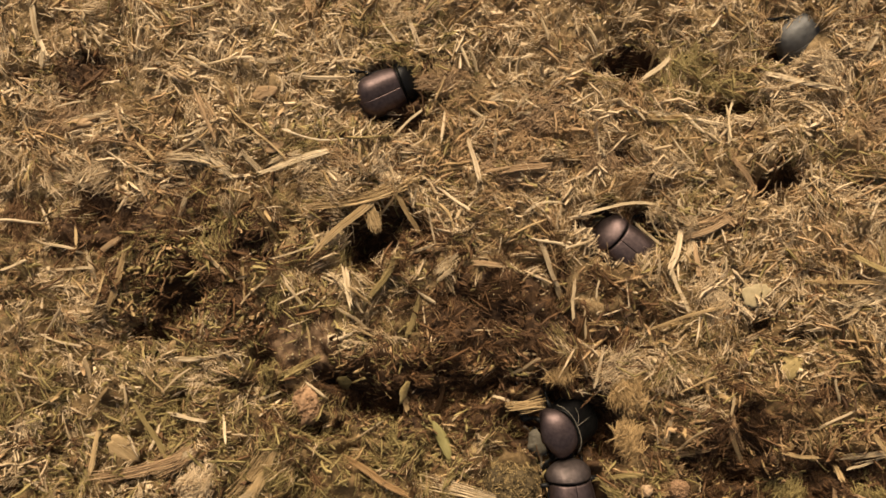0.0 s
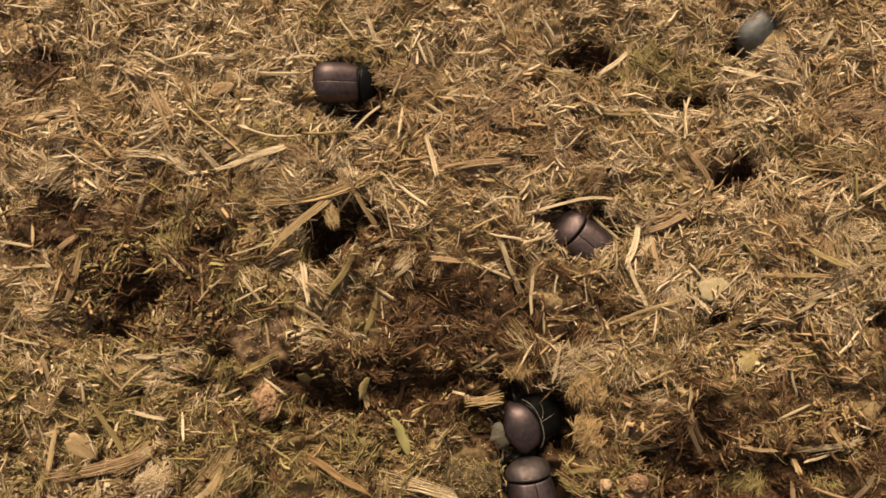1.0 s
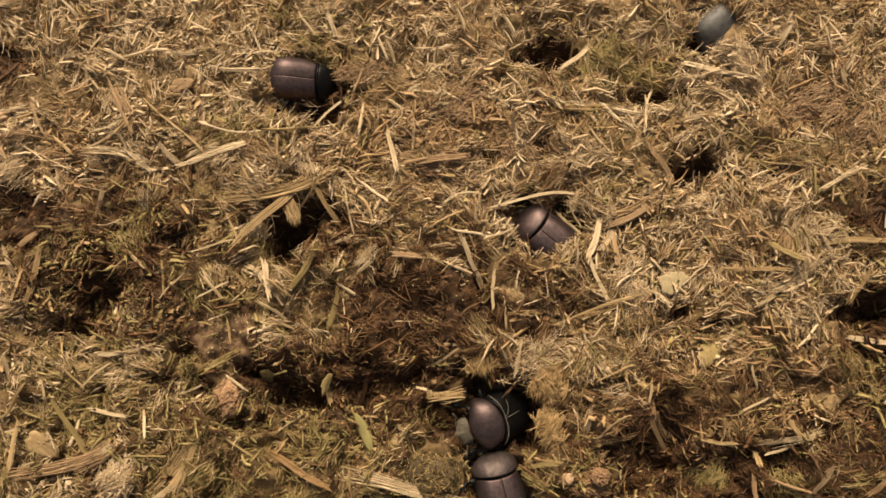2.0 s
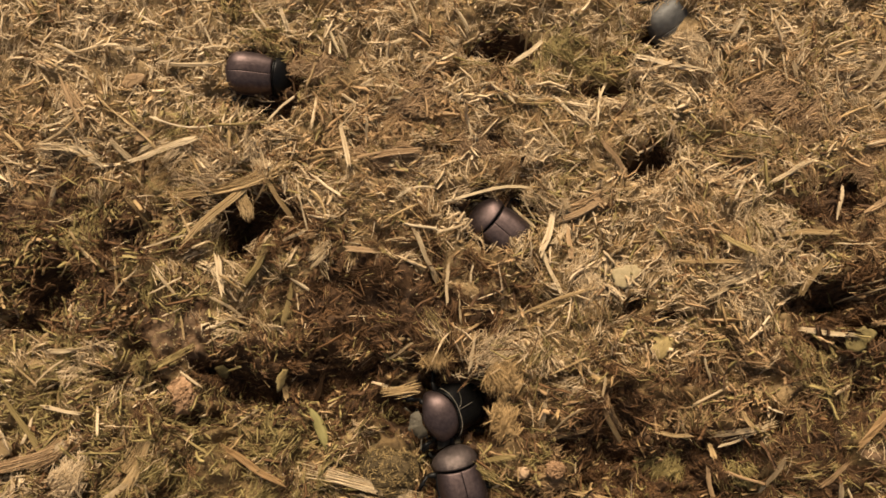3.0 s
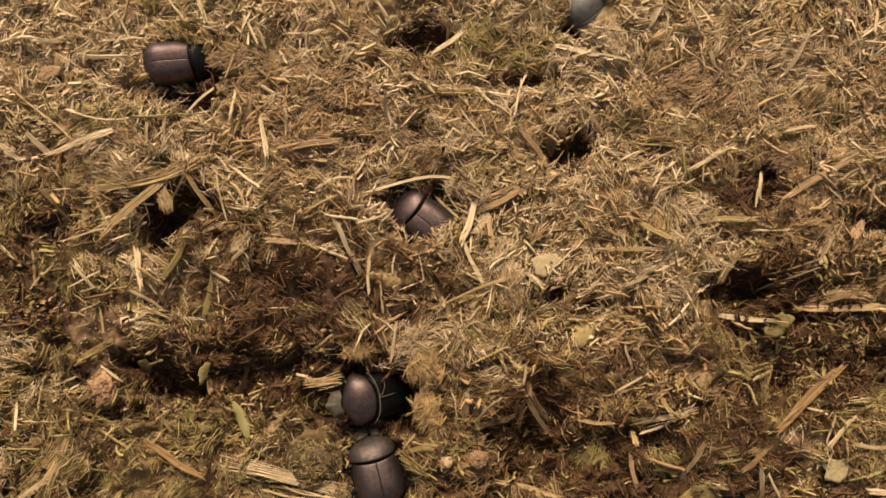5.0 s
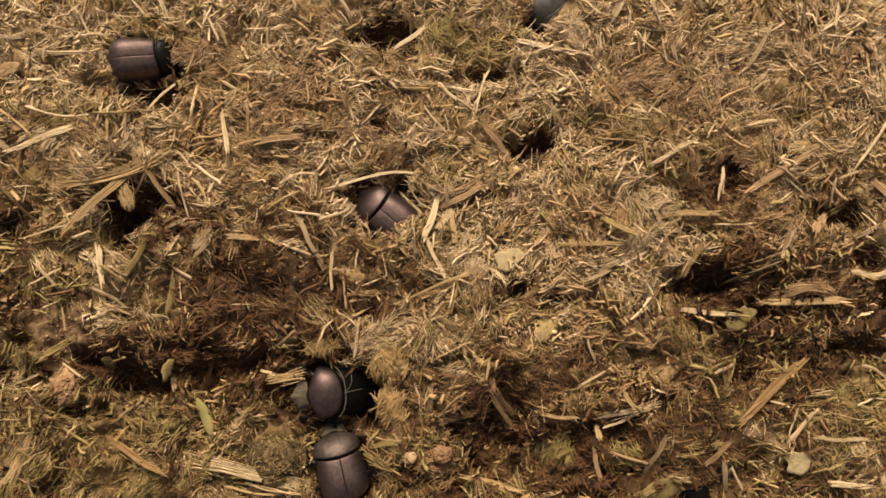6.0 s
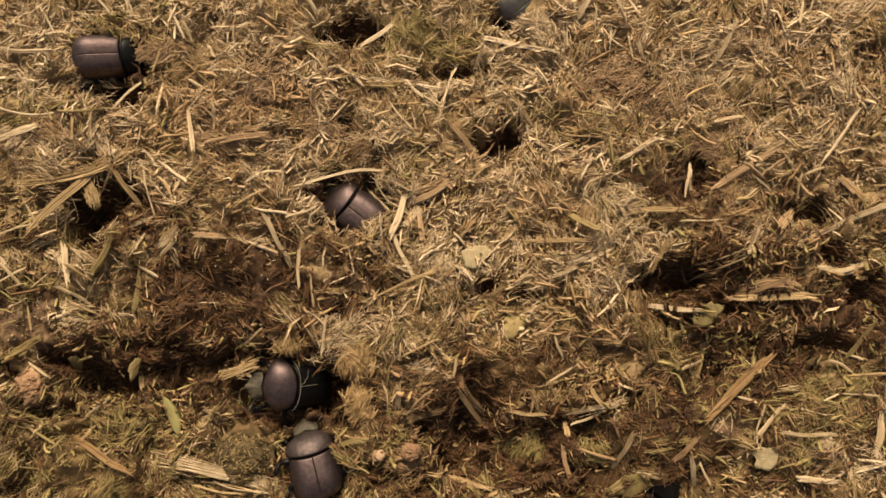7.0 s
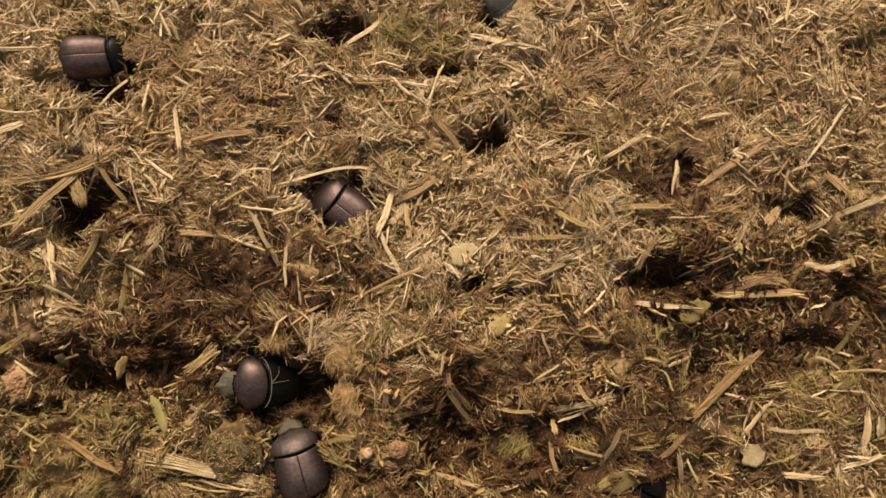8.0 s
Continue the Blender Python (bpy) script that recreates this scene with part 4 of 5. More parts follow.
def limb(points, radii, teeth=0, side=1, hairs=6, seed=1):
    """The pieces of one leg, from its hip: thigh, flattened shin with teeth and bristles, thin jointed foot."""
    g = random.Random(seed)
    thigh, shin, foot = bmesh.new(), bmesh.new(), bmesh.new()
    p = [Vector(q) / 1000 for q in points]
    r = [q / 1000 for q in radii]
    tube(thigh, [p[0], p[0].lerp(p[1], 0.5), p[1]], [r[0] * 0.8, r[0], r[0] * 0.6], 8, 0.7)
    tube(shin, [p[1], p[1].lerp(p[2], 0.6), p[2]], [r[1] * 0.6, r[1], r[1] * 1.1], 8, 0.6)
    us = [k / 8 for k in range(9)]
    tube(foot, [p[2].lerp(p[3], u) for u in us], [r[2] * (1.0 - 0.5 * u) * (1.0 if k % 2 else 0.6) for k, u in enumerate(us)], 6)
    d = (p[2] - p[1]).normalized()
    out = Vector((d.y, -d.x, 0)).normalized() * (-side)
    for k in range(teeth):
        c = p[1].lerp(p[2], 0.45 + 0.5 * k / max(1, teeth - 1))
        tube(shin, [c, c + (out * 1.3 + d * 0.5) * r[1] * 1.3, c + (out * 1.9 + d * 1.0) * r[1] * 1.3], [r[1] * 0.55, r[1] * 0.4, r[1] * 0.08], 5)
    for k in range(hairs):
        c = p[1].lerp(p[2], g.uniform(0.1, 0.95))
        h = Vector((g.gauss(0, 1), g.gauss(0, 1), g.gauss(0, 0.6))).normalized()
        tube(shin, [c, c + h * 0.0008, c + h * 0.0017 + d * 0.0004], [0.00010, 0.00008, 0.00003], 3)
    return thigh, shin, foot


LEGS = [  # hip, then knee, ankle and tip from the hip (mm, for the near side y > 0), radii, teeth
    ("front", (5.5, 5.0, -2.2), ((0, 0, 0), (1.6, 2.6, -2.2), (5.2, 3.6, -4.8), (6.0, 4.4, -5.8)), (1.2, 0.85, 0.25), 4),
    ("middle", (0.0, 6.0, -1.6), ((0, 0, 0), (1.0, 5.4, 0.8), (-3.5, 9.8, -1.8), (-6.5, 11.5, -3.2)), (1.3, 0.8, 0.3), 1),
    ("hind", (-6.5, 5.6, -1.6), ((0, 0, 0), (-3.2, 5.0, 1.0), (-9.0, 8.0, -1.2), (-12.5, 9.0, -3.0)), (1.3, 0.7, 0.3), 1),
]


def beetle(label, dusty=False, seed=1, size=1.0, wide=1.0, rim=0.00042):
    base = tagged(new("dung_beetle"), label, "beetle", "dung beetles at work in the heap")
    base.empty_display_size = 0.01
    skin = MAT["grey"] if dusty else MAT["shell"]
    part("body", belly(), MAT["black"], base, "black underside")
    shield = part("neck_shield", neck_shield(), skin, base)
    for s in (1, -1):
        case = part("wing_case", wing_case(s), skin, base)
        bm = bmesh.new()
        tube(bm, [wing_edge(s, k / 24) for k in range(24)], [0.00036] * 24, 6)
        part("rim", bm, MAT["black"], case, "black raised rim")
    bm = bmesh.new()                                          # the dark seam behind the shield
    tube(bm, [(0.0001 + 0.0015 * v * v, (v * 8.0) / 1000, (6.0 * max(0.0, 1 - abs(v) ** 2.4) ** 0.6 - 0.75) / 1000) for v in [k / 10 - 1 for k in range(21)]], [rim] * 21, 6)
    part("seam", bm, MAT["black"], base, "black groove behind the neck shield")
    head = part("head", head_shield(), MAT["dusty"], base, "dusty toothed head shield")
    for s in (1, -1):
        bm = bmesh.new()
        bmesh.ops.create_uvsphere(bm, u_segments=10, v_segments=8, radius=0.00045)
        bmesh.ops.translate(bm, verts=bm.verts[:], vec=(0.0098, s * 0.0050, -0.0034))
        part("eye", bm, MAT["black"], head)
        bm = bmesh.new()
        tube(bm, [(0.0112, s * 0.0040, -0.0042), (0.0126, s * 0.0056, -0.0038), (0.0136, s * 0.0068, -0.0036), (0.0142, s * 0.0075, -0.0035)],
             [0.00015, 0.00015, 0.0004, 0.0003], 6)
        part("antenna", bm, MAT["dusty"], head)
    legs = {}
    for which, hip, pts, rad, teeth in LEGS:
        for s in (1, -1):
            flip = [(x, s * y, z) for x, y, z in pts]
            thigh, shin, foot = limb(flip, rad, teeth, s, 8, seed + len(legs))
            leg = part("leg", thigh, MAT["black"], base)
            part("shin", shin, MAT["black"], leg, "toothed black shin")
            part("foot", foot, MAT["black"], leg)
            leg.location = (hip[0] / 1000, s * hip[1] / 1000, hip[2] / 1000)
            legs[which, s] = leg
    grow = Matrix.Diagonal((size, size * wide, size, 1))
    for ob in base.children_recursive:
        ob.data.transform(grow)
        ob.location = grow @ ob.location
    return base, legs


def on_slope(x, y, up, heading, pitch=0.0, roll=0.0):
    """A pose on the heap (mm): up off its broad face; heading turns from +x towards uphill; pitch raises the front."""
    n = Vector((-0.0331, -0.4403, 1)).normalized()
    ex = Vector((1, 0, 0.0331)).normalized()
    ey = n.cross(ex).normalized()
    m = Matrix((ex, ey, n)).transposed().to_4x4()
    m.translation = Vector((x / 1000, y / 1000, 0.0331 * x / 1000 + 0.4403 * y / 1000 + 0.0326)) + n * (up / 1000)
    return m @ pose(0, 0, 0, 0, 0, heading) @ pose(0, 0, 0, roll, -pitch, 0)


digger, digger_legs = beetle("coppery dark dung beetle digging head first into the heap", seed=10, size=0.9, wide=0.96)
sunken, sunken_legs = beetle("coppery dung beetle sunk in a burrow of straw", seed=20, size=0.92, wide=1.04)
climber, climber_legs = beetle("dung beetle with coppery shield and shade-blackened wing cases, leaving a burrow", seed=30, size=0.96, wide=1.08, rim=0.00034)
roller, roller_legs = beetle("coppery dung beetle standing beside a round dung ball", seed=40, size=0.9, wide=1.06)
distant, distant_legs = beetle("dusty grey dung beetle half hidden in straw", dusty=True, seed=50)
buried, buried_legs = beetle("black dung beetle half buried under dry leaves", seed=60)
# black on the climber's wing cases stands for the burrow's shade on them
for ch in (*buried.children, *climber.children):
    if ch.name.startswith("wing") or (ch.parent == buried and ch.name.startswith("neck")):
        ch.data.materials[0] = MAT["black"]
        tagged(ch, "black glossy wing case; shade deepens the climber's" if ch.name.startswith("wing") else "black neck shield; pit shade blackens the digger's")
# the digger's dark grey shield is made black for the shade in its pit
for owner, skin, words in ((roller, "grimy", "grimy dark neck shield"), (digger, "black", "black neck shield; pit shade blackens the digger's")):
    for ch in owner.children:
        if ch.name.startswith("neck"):
            ch.data.materials[0] = MAT[skin]
            tagged(ch, words)
def on_back(x, y):
    """A point a hair's breadth above the climber's wing cases (mm)."""
    return (x / 1000, y / 1000, (6.3 * max(0.0, 1 - (abs(y) / 9.9) ** 3.2) ** 0.6 + 0.05) / 1000)


for name, words, path, thick in (
        ("root_thread", "pale root thread clinging behind the neck shield", [(-0.9 + 1.5 * v * v, 9.2 * v) for v in [k / 8 - 1 for k in range(17)]], 0.14),
        ("root_thread", "pale side branch of a root thread", [(-0.9, -0.4), (-2.4, -1.2), (-3.8, -3.2), (-4.2, -5.6)], 0.09),
        ("suture", "thin dusty line between the wing cases", [(-0.9 - k, 0.0) for k in range(8)], 0.10)):
    bm = bmesh.new()
    tube(bm, [on_back(*q) for q in path], [thick / 1000] * len(path), 5)
    part(name, bm, MAT["thread"], climber, words)
for ch in climber.children:
    if ch.name.startswith("seam"):
        ch.data.materials[0] = MAT["dusty"]
        tagged(ch, "thin pale dusty rim behind the neck shield")


# ---- stalks that lie on top, place by place ----
straw(-93.6, 163.7, -83.6, 161.0, 0.80, "t")
straw(-83.6, 161.4, -64.7, 159.8, 1.00, "p")
straw(-65.7, 159.5, -56.8, 160.7, 1.40, "p")
straw(-94.6, 157.7, -86.7, 155.1, 0.80, "t")
straw(-51.9, 155.7, -35.0, 153.0, 1.20, "p", -1.2)
straw(-54.8, 156.4, -47.8, 158.5, 0.60, "p")
straw(-73.6, 168.9, -76.7, 159.9, 0.80, "t")
straw(-59.6, 170.3, -54.7, 167.4, 1.00, "p")
straw(-41.7, 170.6, -39.8, 165.1, 1.00, "p")
straw(-38.7, 166.9, -33.9, 159.4, 0.80, "p")
straw(-37.9, 158.6, -28.9, 160.5, 0.60, "p")
straw(-50.7, 165.4, -39.8, 165.6, 0.60, "p")
straw(-47.8, 161.7, -36.9, 160.4, 0.60, "p")
straw(-21.7, 173.7, -16.8, 167.1, 1.00, "p")
straw(-11.7, 174.3, -8.9, 165.9, 1.40, "p")
straw(5.1, 165.4, 9.5, 157.0, 1.00, "p")
straw(0.9, 155.5, -3.2, 147.4, 1.00, "t")
straw(-6.8, 146.9, -17.3, 137.8, 1.20, "p")
straw(-87.7, 151.1, -80.0, 134.3, 1.20, "r")
straw(-83.8, 146.4, -75.0, 136.9, 1.00, "r")
straw(-75.9, 146.1, -55.2, 127.7, 0.80, "t")
straw(-56.1, 136.3, -31.3, 133.7, 0.80, "p", -1.8)
straw(-33.3, 133.7, -15.4, 136.8, 1.20, "g")
straw(-63.2, 124.7, -41.3, 128.5, 1.80, "p")
straw(-90.9, 129.8, -80.6, 129.8, 1.40, "p")
straw(-82.6, 129.9, -75.1, 123.8, 1.40, "p")
straw(-70.1, 130.4, -65.2, 125.7, 1.80, "p")
straw(-94.8, 136.3, -82.9, 137.5, 0.80, "p")
straw(0.7, 144.5, -0.5, 132.6, 1.00, "p")
straw(-35.4, 129.2, -34.5, 123.7, 0.80, "t")
straw(-29.4, 132.3, -28.5, 123.5, 1.00, "t")
straw(-1.7, 124.5, 8.9, 125.6, 0.80, "t")
straw(9.6, 160.7, 11.9, 156.0, 1.20, "p")
straw(27.9, 160.5, 31.5, 161.4, 1.20, "p")
straw(23.7, 153.3, 28.0, 155.0, 1.20, "p")
straw(16.7, 147.6, 21.1, 149.1, 1.80, "p")
straw(9.6, 145.5, 14.6, 142.9, 1.20, "p")
straw(8.9, 136.9, 12.3, 120.0, 1.40, "p")
straw(18.0, 136.6, 18.7, 130.7, 1.20, "p")
straw(22.1, 123.3, 36.0, 124.7, 2.20, "r")
straw(13.2, 122.9, 24.1, 124.4, 1.00, "r")
straw(34.1, 170.9, 36.5, 164.4, 1.00, "p")
straw(51.1, 171.3, 54.5, 166.6, 1.20, "p")
straw(44.5, 144.9, 53.5, 149.2, 0.80, "p")
straw(62.4, 146.5, 70.6, 140.0, 1.00, "p")
straw(56.4, 145.4, 63.4, 147.0, 0.80, "p")
straw(72.2, 141.2, 84.5, 140.8, 2.40, "t")
straw(84.2, 143.9, 91.4, 136.6, 1.20, "p")
straw(90.0, 137.9, 97.3, 132.7, 1.20, "p")
straw(83.4, 149.1, 92.4, 150.6, 0.60, "p")
straw(82.0, 164.2, 71.4, 154.1, 1.40, "p")
straw(64.7, 159.3, 64.6, 153.9, 0.60, "p")
straw(76.5, 166.8, 74.7, 161.9, 0.80, "t")
straw(80.0, 133.7, 86.9, 125.2, 0.80, "p")
straw(97.3, 141.7, 95.5, 134.1, 1.20, "p")
straw(104.5, 150.6, 97.4, 129.4, 1.00, "p")
straw(102.7, 149.4, 98.8, 131.2, 0.80, "p")
straw(100.6, 125.7, 107.8, 117.8, 1.60, "r")
straw(63.9, 126.9, 59.9, 124.6, 0.60, "p")
straw(79.3, 138.6, 74.0, 132.0, 1.00, "t")
straw(116.0, 153.5, 130.6, 148.5, 1.60, "p")
straw(126.2, 149.5, 139.7, 147.6, 0.80, "p")
straw(147.3, 160.4, 152.7, 168.3, 2.00, "p")
straw(165.0, 153.2, 166.1, 146.2, 1.00, "p")
straw(167.5, 150.0, 169.1, 146.5, 1.40, "p")
straw(160.9, 144.7, 164.0, 143.0, 0.80, "p")
straw(195.7, 143.2, 202.1, 153.8, 1.60, "p")
straw(194.0, 123.3, 205.4, 125.0, 1.20, "p")
straw(123.7, 132.2, 129.5, 127.1, 1.40, "t")
straw(119.5, 126.7, 124.6, 129.4, 0.60, "p")
straw(127.0, 124.3, 129.2, 119.3, 0.80, "p")
straw(145.8, 116.5, 149.3, 119.5, 1.00, "p")
straw(150.0, 115.5, 153.4, 117.9, 1.00, "p")
straw(139.3, 123.1, 155.1, 119.3, 0.80, "t")
straw(203.1, 128.1, 208.1, 123.6, 0.80, "t")
straw(-29.7, 111.6, -15.3, 116.2, 1.20, "t")
straw(-20.8, 121.2, -43.8, 99.3, 2.50, "t", 0.0, 3.4)
straw(-47.6, 108.7, -42.6, 96.7, 0.80, "t")
straw(-59.6, 96.9, -44.5, 100.6, 0.80, "p")
straw(-65.4, 112.0, -58.3, 105.2, 0.80, "t")
straw(-67.3, 116.6, -73.4, 105.5, 1.40, "b")
straw(-43.8, 93.1, -35.6, 88.9, 1.20, "p")
straw(-34.9, 93.2, -32.0, 81.5, 1.80, "p")
straw(-32.5, 85.9, -25.8, 82.4, 1.00, "t")
straw(-15.7, 96.2, -26.6, 83.2, 1.60, "g")
straw(-55.8, 89.0, -49.0, 81.4, 1.00, "p")
straw(-57.9, 81.8, -47.5, 86.4, 0.80, "p")
straw(-85.3, 101.8, -77.3, 92.1, 0.80, "t")
straw(-71.5, 98.6, -70.5, 82.8, 0.80, "t")
straw(-71.9, 81.9, -62.5, 90.5, 0.60, "p")
straw(-36.5, 80.4, -27.9, 76.2, 1.00, "p")
straw(-32.3, 75.0, -24.0, 72.2, 1.00, "t")
straw(-38.3, 70.0, -31.9, 72.1, 1.20, "p")
straw(-55.0, 75.2, -47.6, 77.2, 0.60, "p")
straw(-48.1, 76.1, -46.6, 67.9, 0.80, "t")
straw(-8.4, 82.4, -12.7, 72.8, 1.60, "g")
straw(-11.3, 98.2, -2.9, 100.1, 1.00, "p")
straw(-5.8, 115.5, -3.1, 101.4, 0.80, "p")
straw(-2.3, 113.9, 4.3, 103.5, 1.00, "t", 1.6)
straw(-1.2, 119.4, 8.8, 111.0, 1.20, "p")
straw(-15.7, 115.8, -8.8, 106.0, 1.60, "t")
straw(-2.7, 89.6, 4.0, 92.8, 1.40, "p")
straw(-8.8, 85.8, -3.1, 82.4, 1.20, "p")
straw(-95.3, 92.8, -83.4, 93.7, 1.00, "t")
straw(28.8, 110.5, 34.0, 113.5, 1.20, "p")
straw(33.8, 113.1, 42.2, 115.0, 0.80, "p")
straw(23.7, 104.3, 36.1, 107.9, 1.00, "t")
straw(31.2, 102.6, 43.8, 100.6, 1.20, "p")
straw(45.0, 110.0, 77.9, 115.0, 1.20, "p", 2.4)
straw(50.2, 109.1, 58.6, 104.1, 1.60, "p")
straw(43.4, 98.3, 53.8, 103.0, 1.00, "p")
straw(34.3, 100.0, 41.2, 89.1, 1.40, "p")
straw(39.8, 90.0, 42.3, 86.3, 1.60, "p")
straw(46.1, 88.7, 45.8, 77.2, 1.20, "p")
straw(49.9, 79.6, 50.3, 71.6, 1.00, "p")
straw(55.1, 90.2, 53.9, 84.1, 0.80, "p")
straw(62.5, 86.6, 68.0, 84.7, 0.80, "p")
straw(70.3, 113.4, 77.6, 103.3, 1.20, "p")
straw(73.5, 112.3, 78.4, 104.4, 0.80, "p")
straw(84.4, 105.6, 78.7, 91.5, 2.00, "p")
straw(79.5, 91.6, 84.9, 79.5, 1.40, "p")
straw(89.0, 101.8, 89.1, 90.2, 1.60, "r")
straw(84.7, 103.1, 98.7, 106.8, 2.20, "r")
straw(96.8, 110.7, 100.4, 105.3, 1.80, "r")
straw(97.8, 95.2, 98.6, 89.9, 0.80, "p")
straw(67.0, 93.5, 72.2, 87.1, 0.80, "t")
straw(55.3, 65.5, 53.0, 55.3, 1.20, "p")
straw(72.5, 74.5, 92.7, 78.0, 1.20, "t")
straw(11.2, 93.9, 19.9, 94.1, 1.60, "r")
straw(11.2, 73.1, 17.5, 74.1, 0.60, "p")
straw(149.0, 110.8, 144.5, 104.7, 1.00, "p")
straw(133.1, 96.2, 142.8, 96.1, 1.00, "r")
straw(141.2, 94.7, 149.4, 87.3, 1.80, "g")
straw(153.1, 95.2, 154.3, 89.9, 1.00, "p")
straw(125.9, 86.8, 144.4, 84.9, 1.40, "t")
straw(134.4, 74.2, 145.2, 80.0, 1.40, "p")
straw(146.4, 79.3, 155.3, 83.3, 1.00, "p")
straw(171.2, 101.9, 172.3, 94.7, 1.00, "p")
straw(159.8, 94.4, 180.4, 95.0, 1.60, "t")
straw(181.9, 92.1, 196.2, 92.1, 0.60, "p")
straw(169.5, 76.7, 174.9, 85.4, 2.00, "t")
straw(164.9, 68.7, 170.7, 70.9, 1.00, "p")
straw(148.8, 61.5, 156.7, 68.6, 1.00, "p")
straw(168.7, 64.6, 183.2, 61.8, 1.60, "p")
straw(188.9, 78.0, 201.6, 78.9, 0.80, "p")
straw(189.4, 80.4, 202.7, 80.5, 0.80, "p")
straw(204.9, 81.1, 215.1, 85.0, 1.40, "p")
straw(200.5, 68.6, 215.7, 69.9, 1.60, "r")
straw(193.8, 102.2, 212.8, 111.4, 2.20, "r")
straw(199.5, 95.6, 207.4, 100.5, 0.80, "p")
straw(206.7, 87.1, 203.0, 79.2, 1.20, "r")
straw(185.8, 111.4, 184.0, 101.6, 1.20, "p")
straw(187.8, 111.3, 187.3, 104.2, 0.80, "p")
straw(-95.6, 65.4, -85.3, 65.4, 1.80, "p")
straw(-85.7, 65.2, -73.4, 67.2, 0.60, "p")
straw(-78.2, 46.8, -75.0, 37.0, 1.00, "p")
straw(-95.8, 47.2, -83.6, 44.7, 1.40, "p")
straw(-56.8, 42.5, -36.5, 29.3, 1.20, "g")
straw(-58.8, 43.3, -44.3, 39.8, 1.00, "g")
straw(-32.4, 31.9, -13.1, 21.6, 2.20, "o", -0.6)
straw(-58.1, 36.3, -65.6, 22.4, 2.00, "t")
straw(-61.3, 32.8, -68.5, 21.6, 1.60, "t")
straw(-66.1, 23.1, -76.8, 15.8, 2.20, "p")
straw(-60.5, 21.2, -60.1, 15.2, 1.00, "p")
straw(-84.4, 21.9, -82.1, 16.0, 0.80, "p")
straw(-95.9, 30.7, -85.6, 35.2, 2.20, "r")
straw(-65.4, 52.2, -57.8, 55.0, 1.00, "p")
straw(-48.7, 57.4, -41.1, 52.1, 1.00, "p")
straw(-29.3, 40.0, -21.5, 44.8, 0.60, "p")
straw(7.1, 48.5, 3.5, 45.2, 1.00, "p")
straw(0.4, 57.7, -3.3, 48.1, 1.40, "b")
straw(-14.1, 54.6, -12.8, 49.3, 1.80, "t")
straw(22.3, 59.9, 33.1, 63.7, 1.20, "p")
straw(18.3, 54.3, 26.9, 50.9, 1.20, "p")
straw(81.4, 52.5, 93.4, 57.4, 1.00, "t")
straw(98.3, 44.8, 99.7, 50.8, 1.20, "p")
straw(101.3, 46.3, 101.4, 42.0, 1.40, "r")
straw(100.8, 40.9, 109.2, 32.7, 1.60, "t")
straw(79.6, 44.3, 78.2, 37.4, 1.60, "p")
straw(81.9, 35.4, 90.7, 41.3, 1.00, "p")
straw(90.6, 15.4, 108.5, 9.7, 1.60, "t")
straw(55.1, 26.6, 67.7, 26.6, 1.60, "g")
straw(10.0, 17.2, 29.6, 12.6, 0.80, "t")
straw(14.0, 16.7, 32.5, 11.8, 0.80, "p")
straw(7.1, 15.9, 23.7, 12.1, 0.80, "t")
straw(58.2, 17.6, 63.6, 18.7, 0.60, "p")
straw(134.0, 56.9, 137.2, 49.8, 1.00, "p")
straw(131.4, 42.1, 141.2, 46.8, 1.00, "p")
straw(119.3, 33.8, 130.9, 32.7, 1.40, "t")
straw(139.8, 29.2, 150.6, 31.9, 1.00, "p")
straw(136.8, 21.8, 138.9, 11.2, 1.60, "r")
straw(138.3, 30.7, 138.1, 25.5, 1.80, "t")
straw(145.3, 38.6, 148.4, 33.2, 1.40, "t")
straw(156.0, 40.7, 160.6, 38.2, 1.00, "p")
straw(176.8, 43.1, 187.6, 47.8, 1.20, "p")
straw(188.7, 51.5, 184.8, 40.1, 1.80, "g")
straw(189.1, 29.9, 211.3, 47.2, 3.00, "o")
straw(183.7, 22.0, 175.8, 16.2, 1.80, "r")
straw(158.1, 22.9, 154.1, 14.2, 1.60, "p")
straw(180.7, 15.0, 184.2, 7.2, 1.60, "p")
straw(184.8, 13.9, 188.1, 7.0, 1.00, "p")
straw(199.2, 34.8, 204.2, 32.3, 0.80, "p")
straw(207.5, 31.1, 204.8, 22.4, 0.80, "p")
straw(212.8, 30.2, 204.8, 21.5, 1.00, "p")
straw(142.5, 20.7, 153.0, 16.4, 1.20, "r")
straw(-149.2, 182.0, -147.0, 172.1, 1.80, "p")
straw(-147.2, 172.5, -142.7, 165.1, 1.40, "p")
straw(-143.3, 165.8, -144.7, 161.3, 1.80, "p")
straw(-142.9, 181.8, -124.8, 177.6, 0.80, "p")
straw(-96.7, 178.5, -79.5, 179.2, 1.00, "p")
straw(-154.5, 161.2, -144.2, 155.7, 1.20, "r")
straw(-158.3, 152.2, -155.9, 155.7, 1.20, "p")
straw(-108.1, 181.0, -101.0, 175.4, 0.80, "p")
straw(-125.3, 171.1, -122.8, 167.5, 1.00, "p")
straw(-139.8, 148.3, -127.6, 149.6, 0.80, "p")
straw(-135.5, 139.6, -123.3, 142.9, 1.20, "r")
straw(-116.8, 145.6, -113.2, 137.3, 1.00, "r")
straw(-90.4, 162.7, -83.4, 160.1, 1.00, "p")
straw(-96.5, 158.1, -91.6, 155.6, 1.20, "r")
straw(-98.3, 132.4, -81.2, 136.6, 1.20, "p")
straw(-110.7, 137.1, -103.7, 130.7, 1.20, "t")
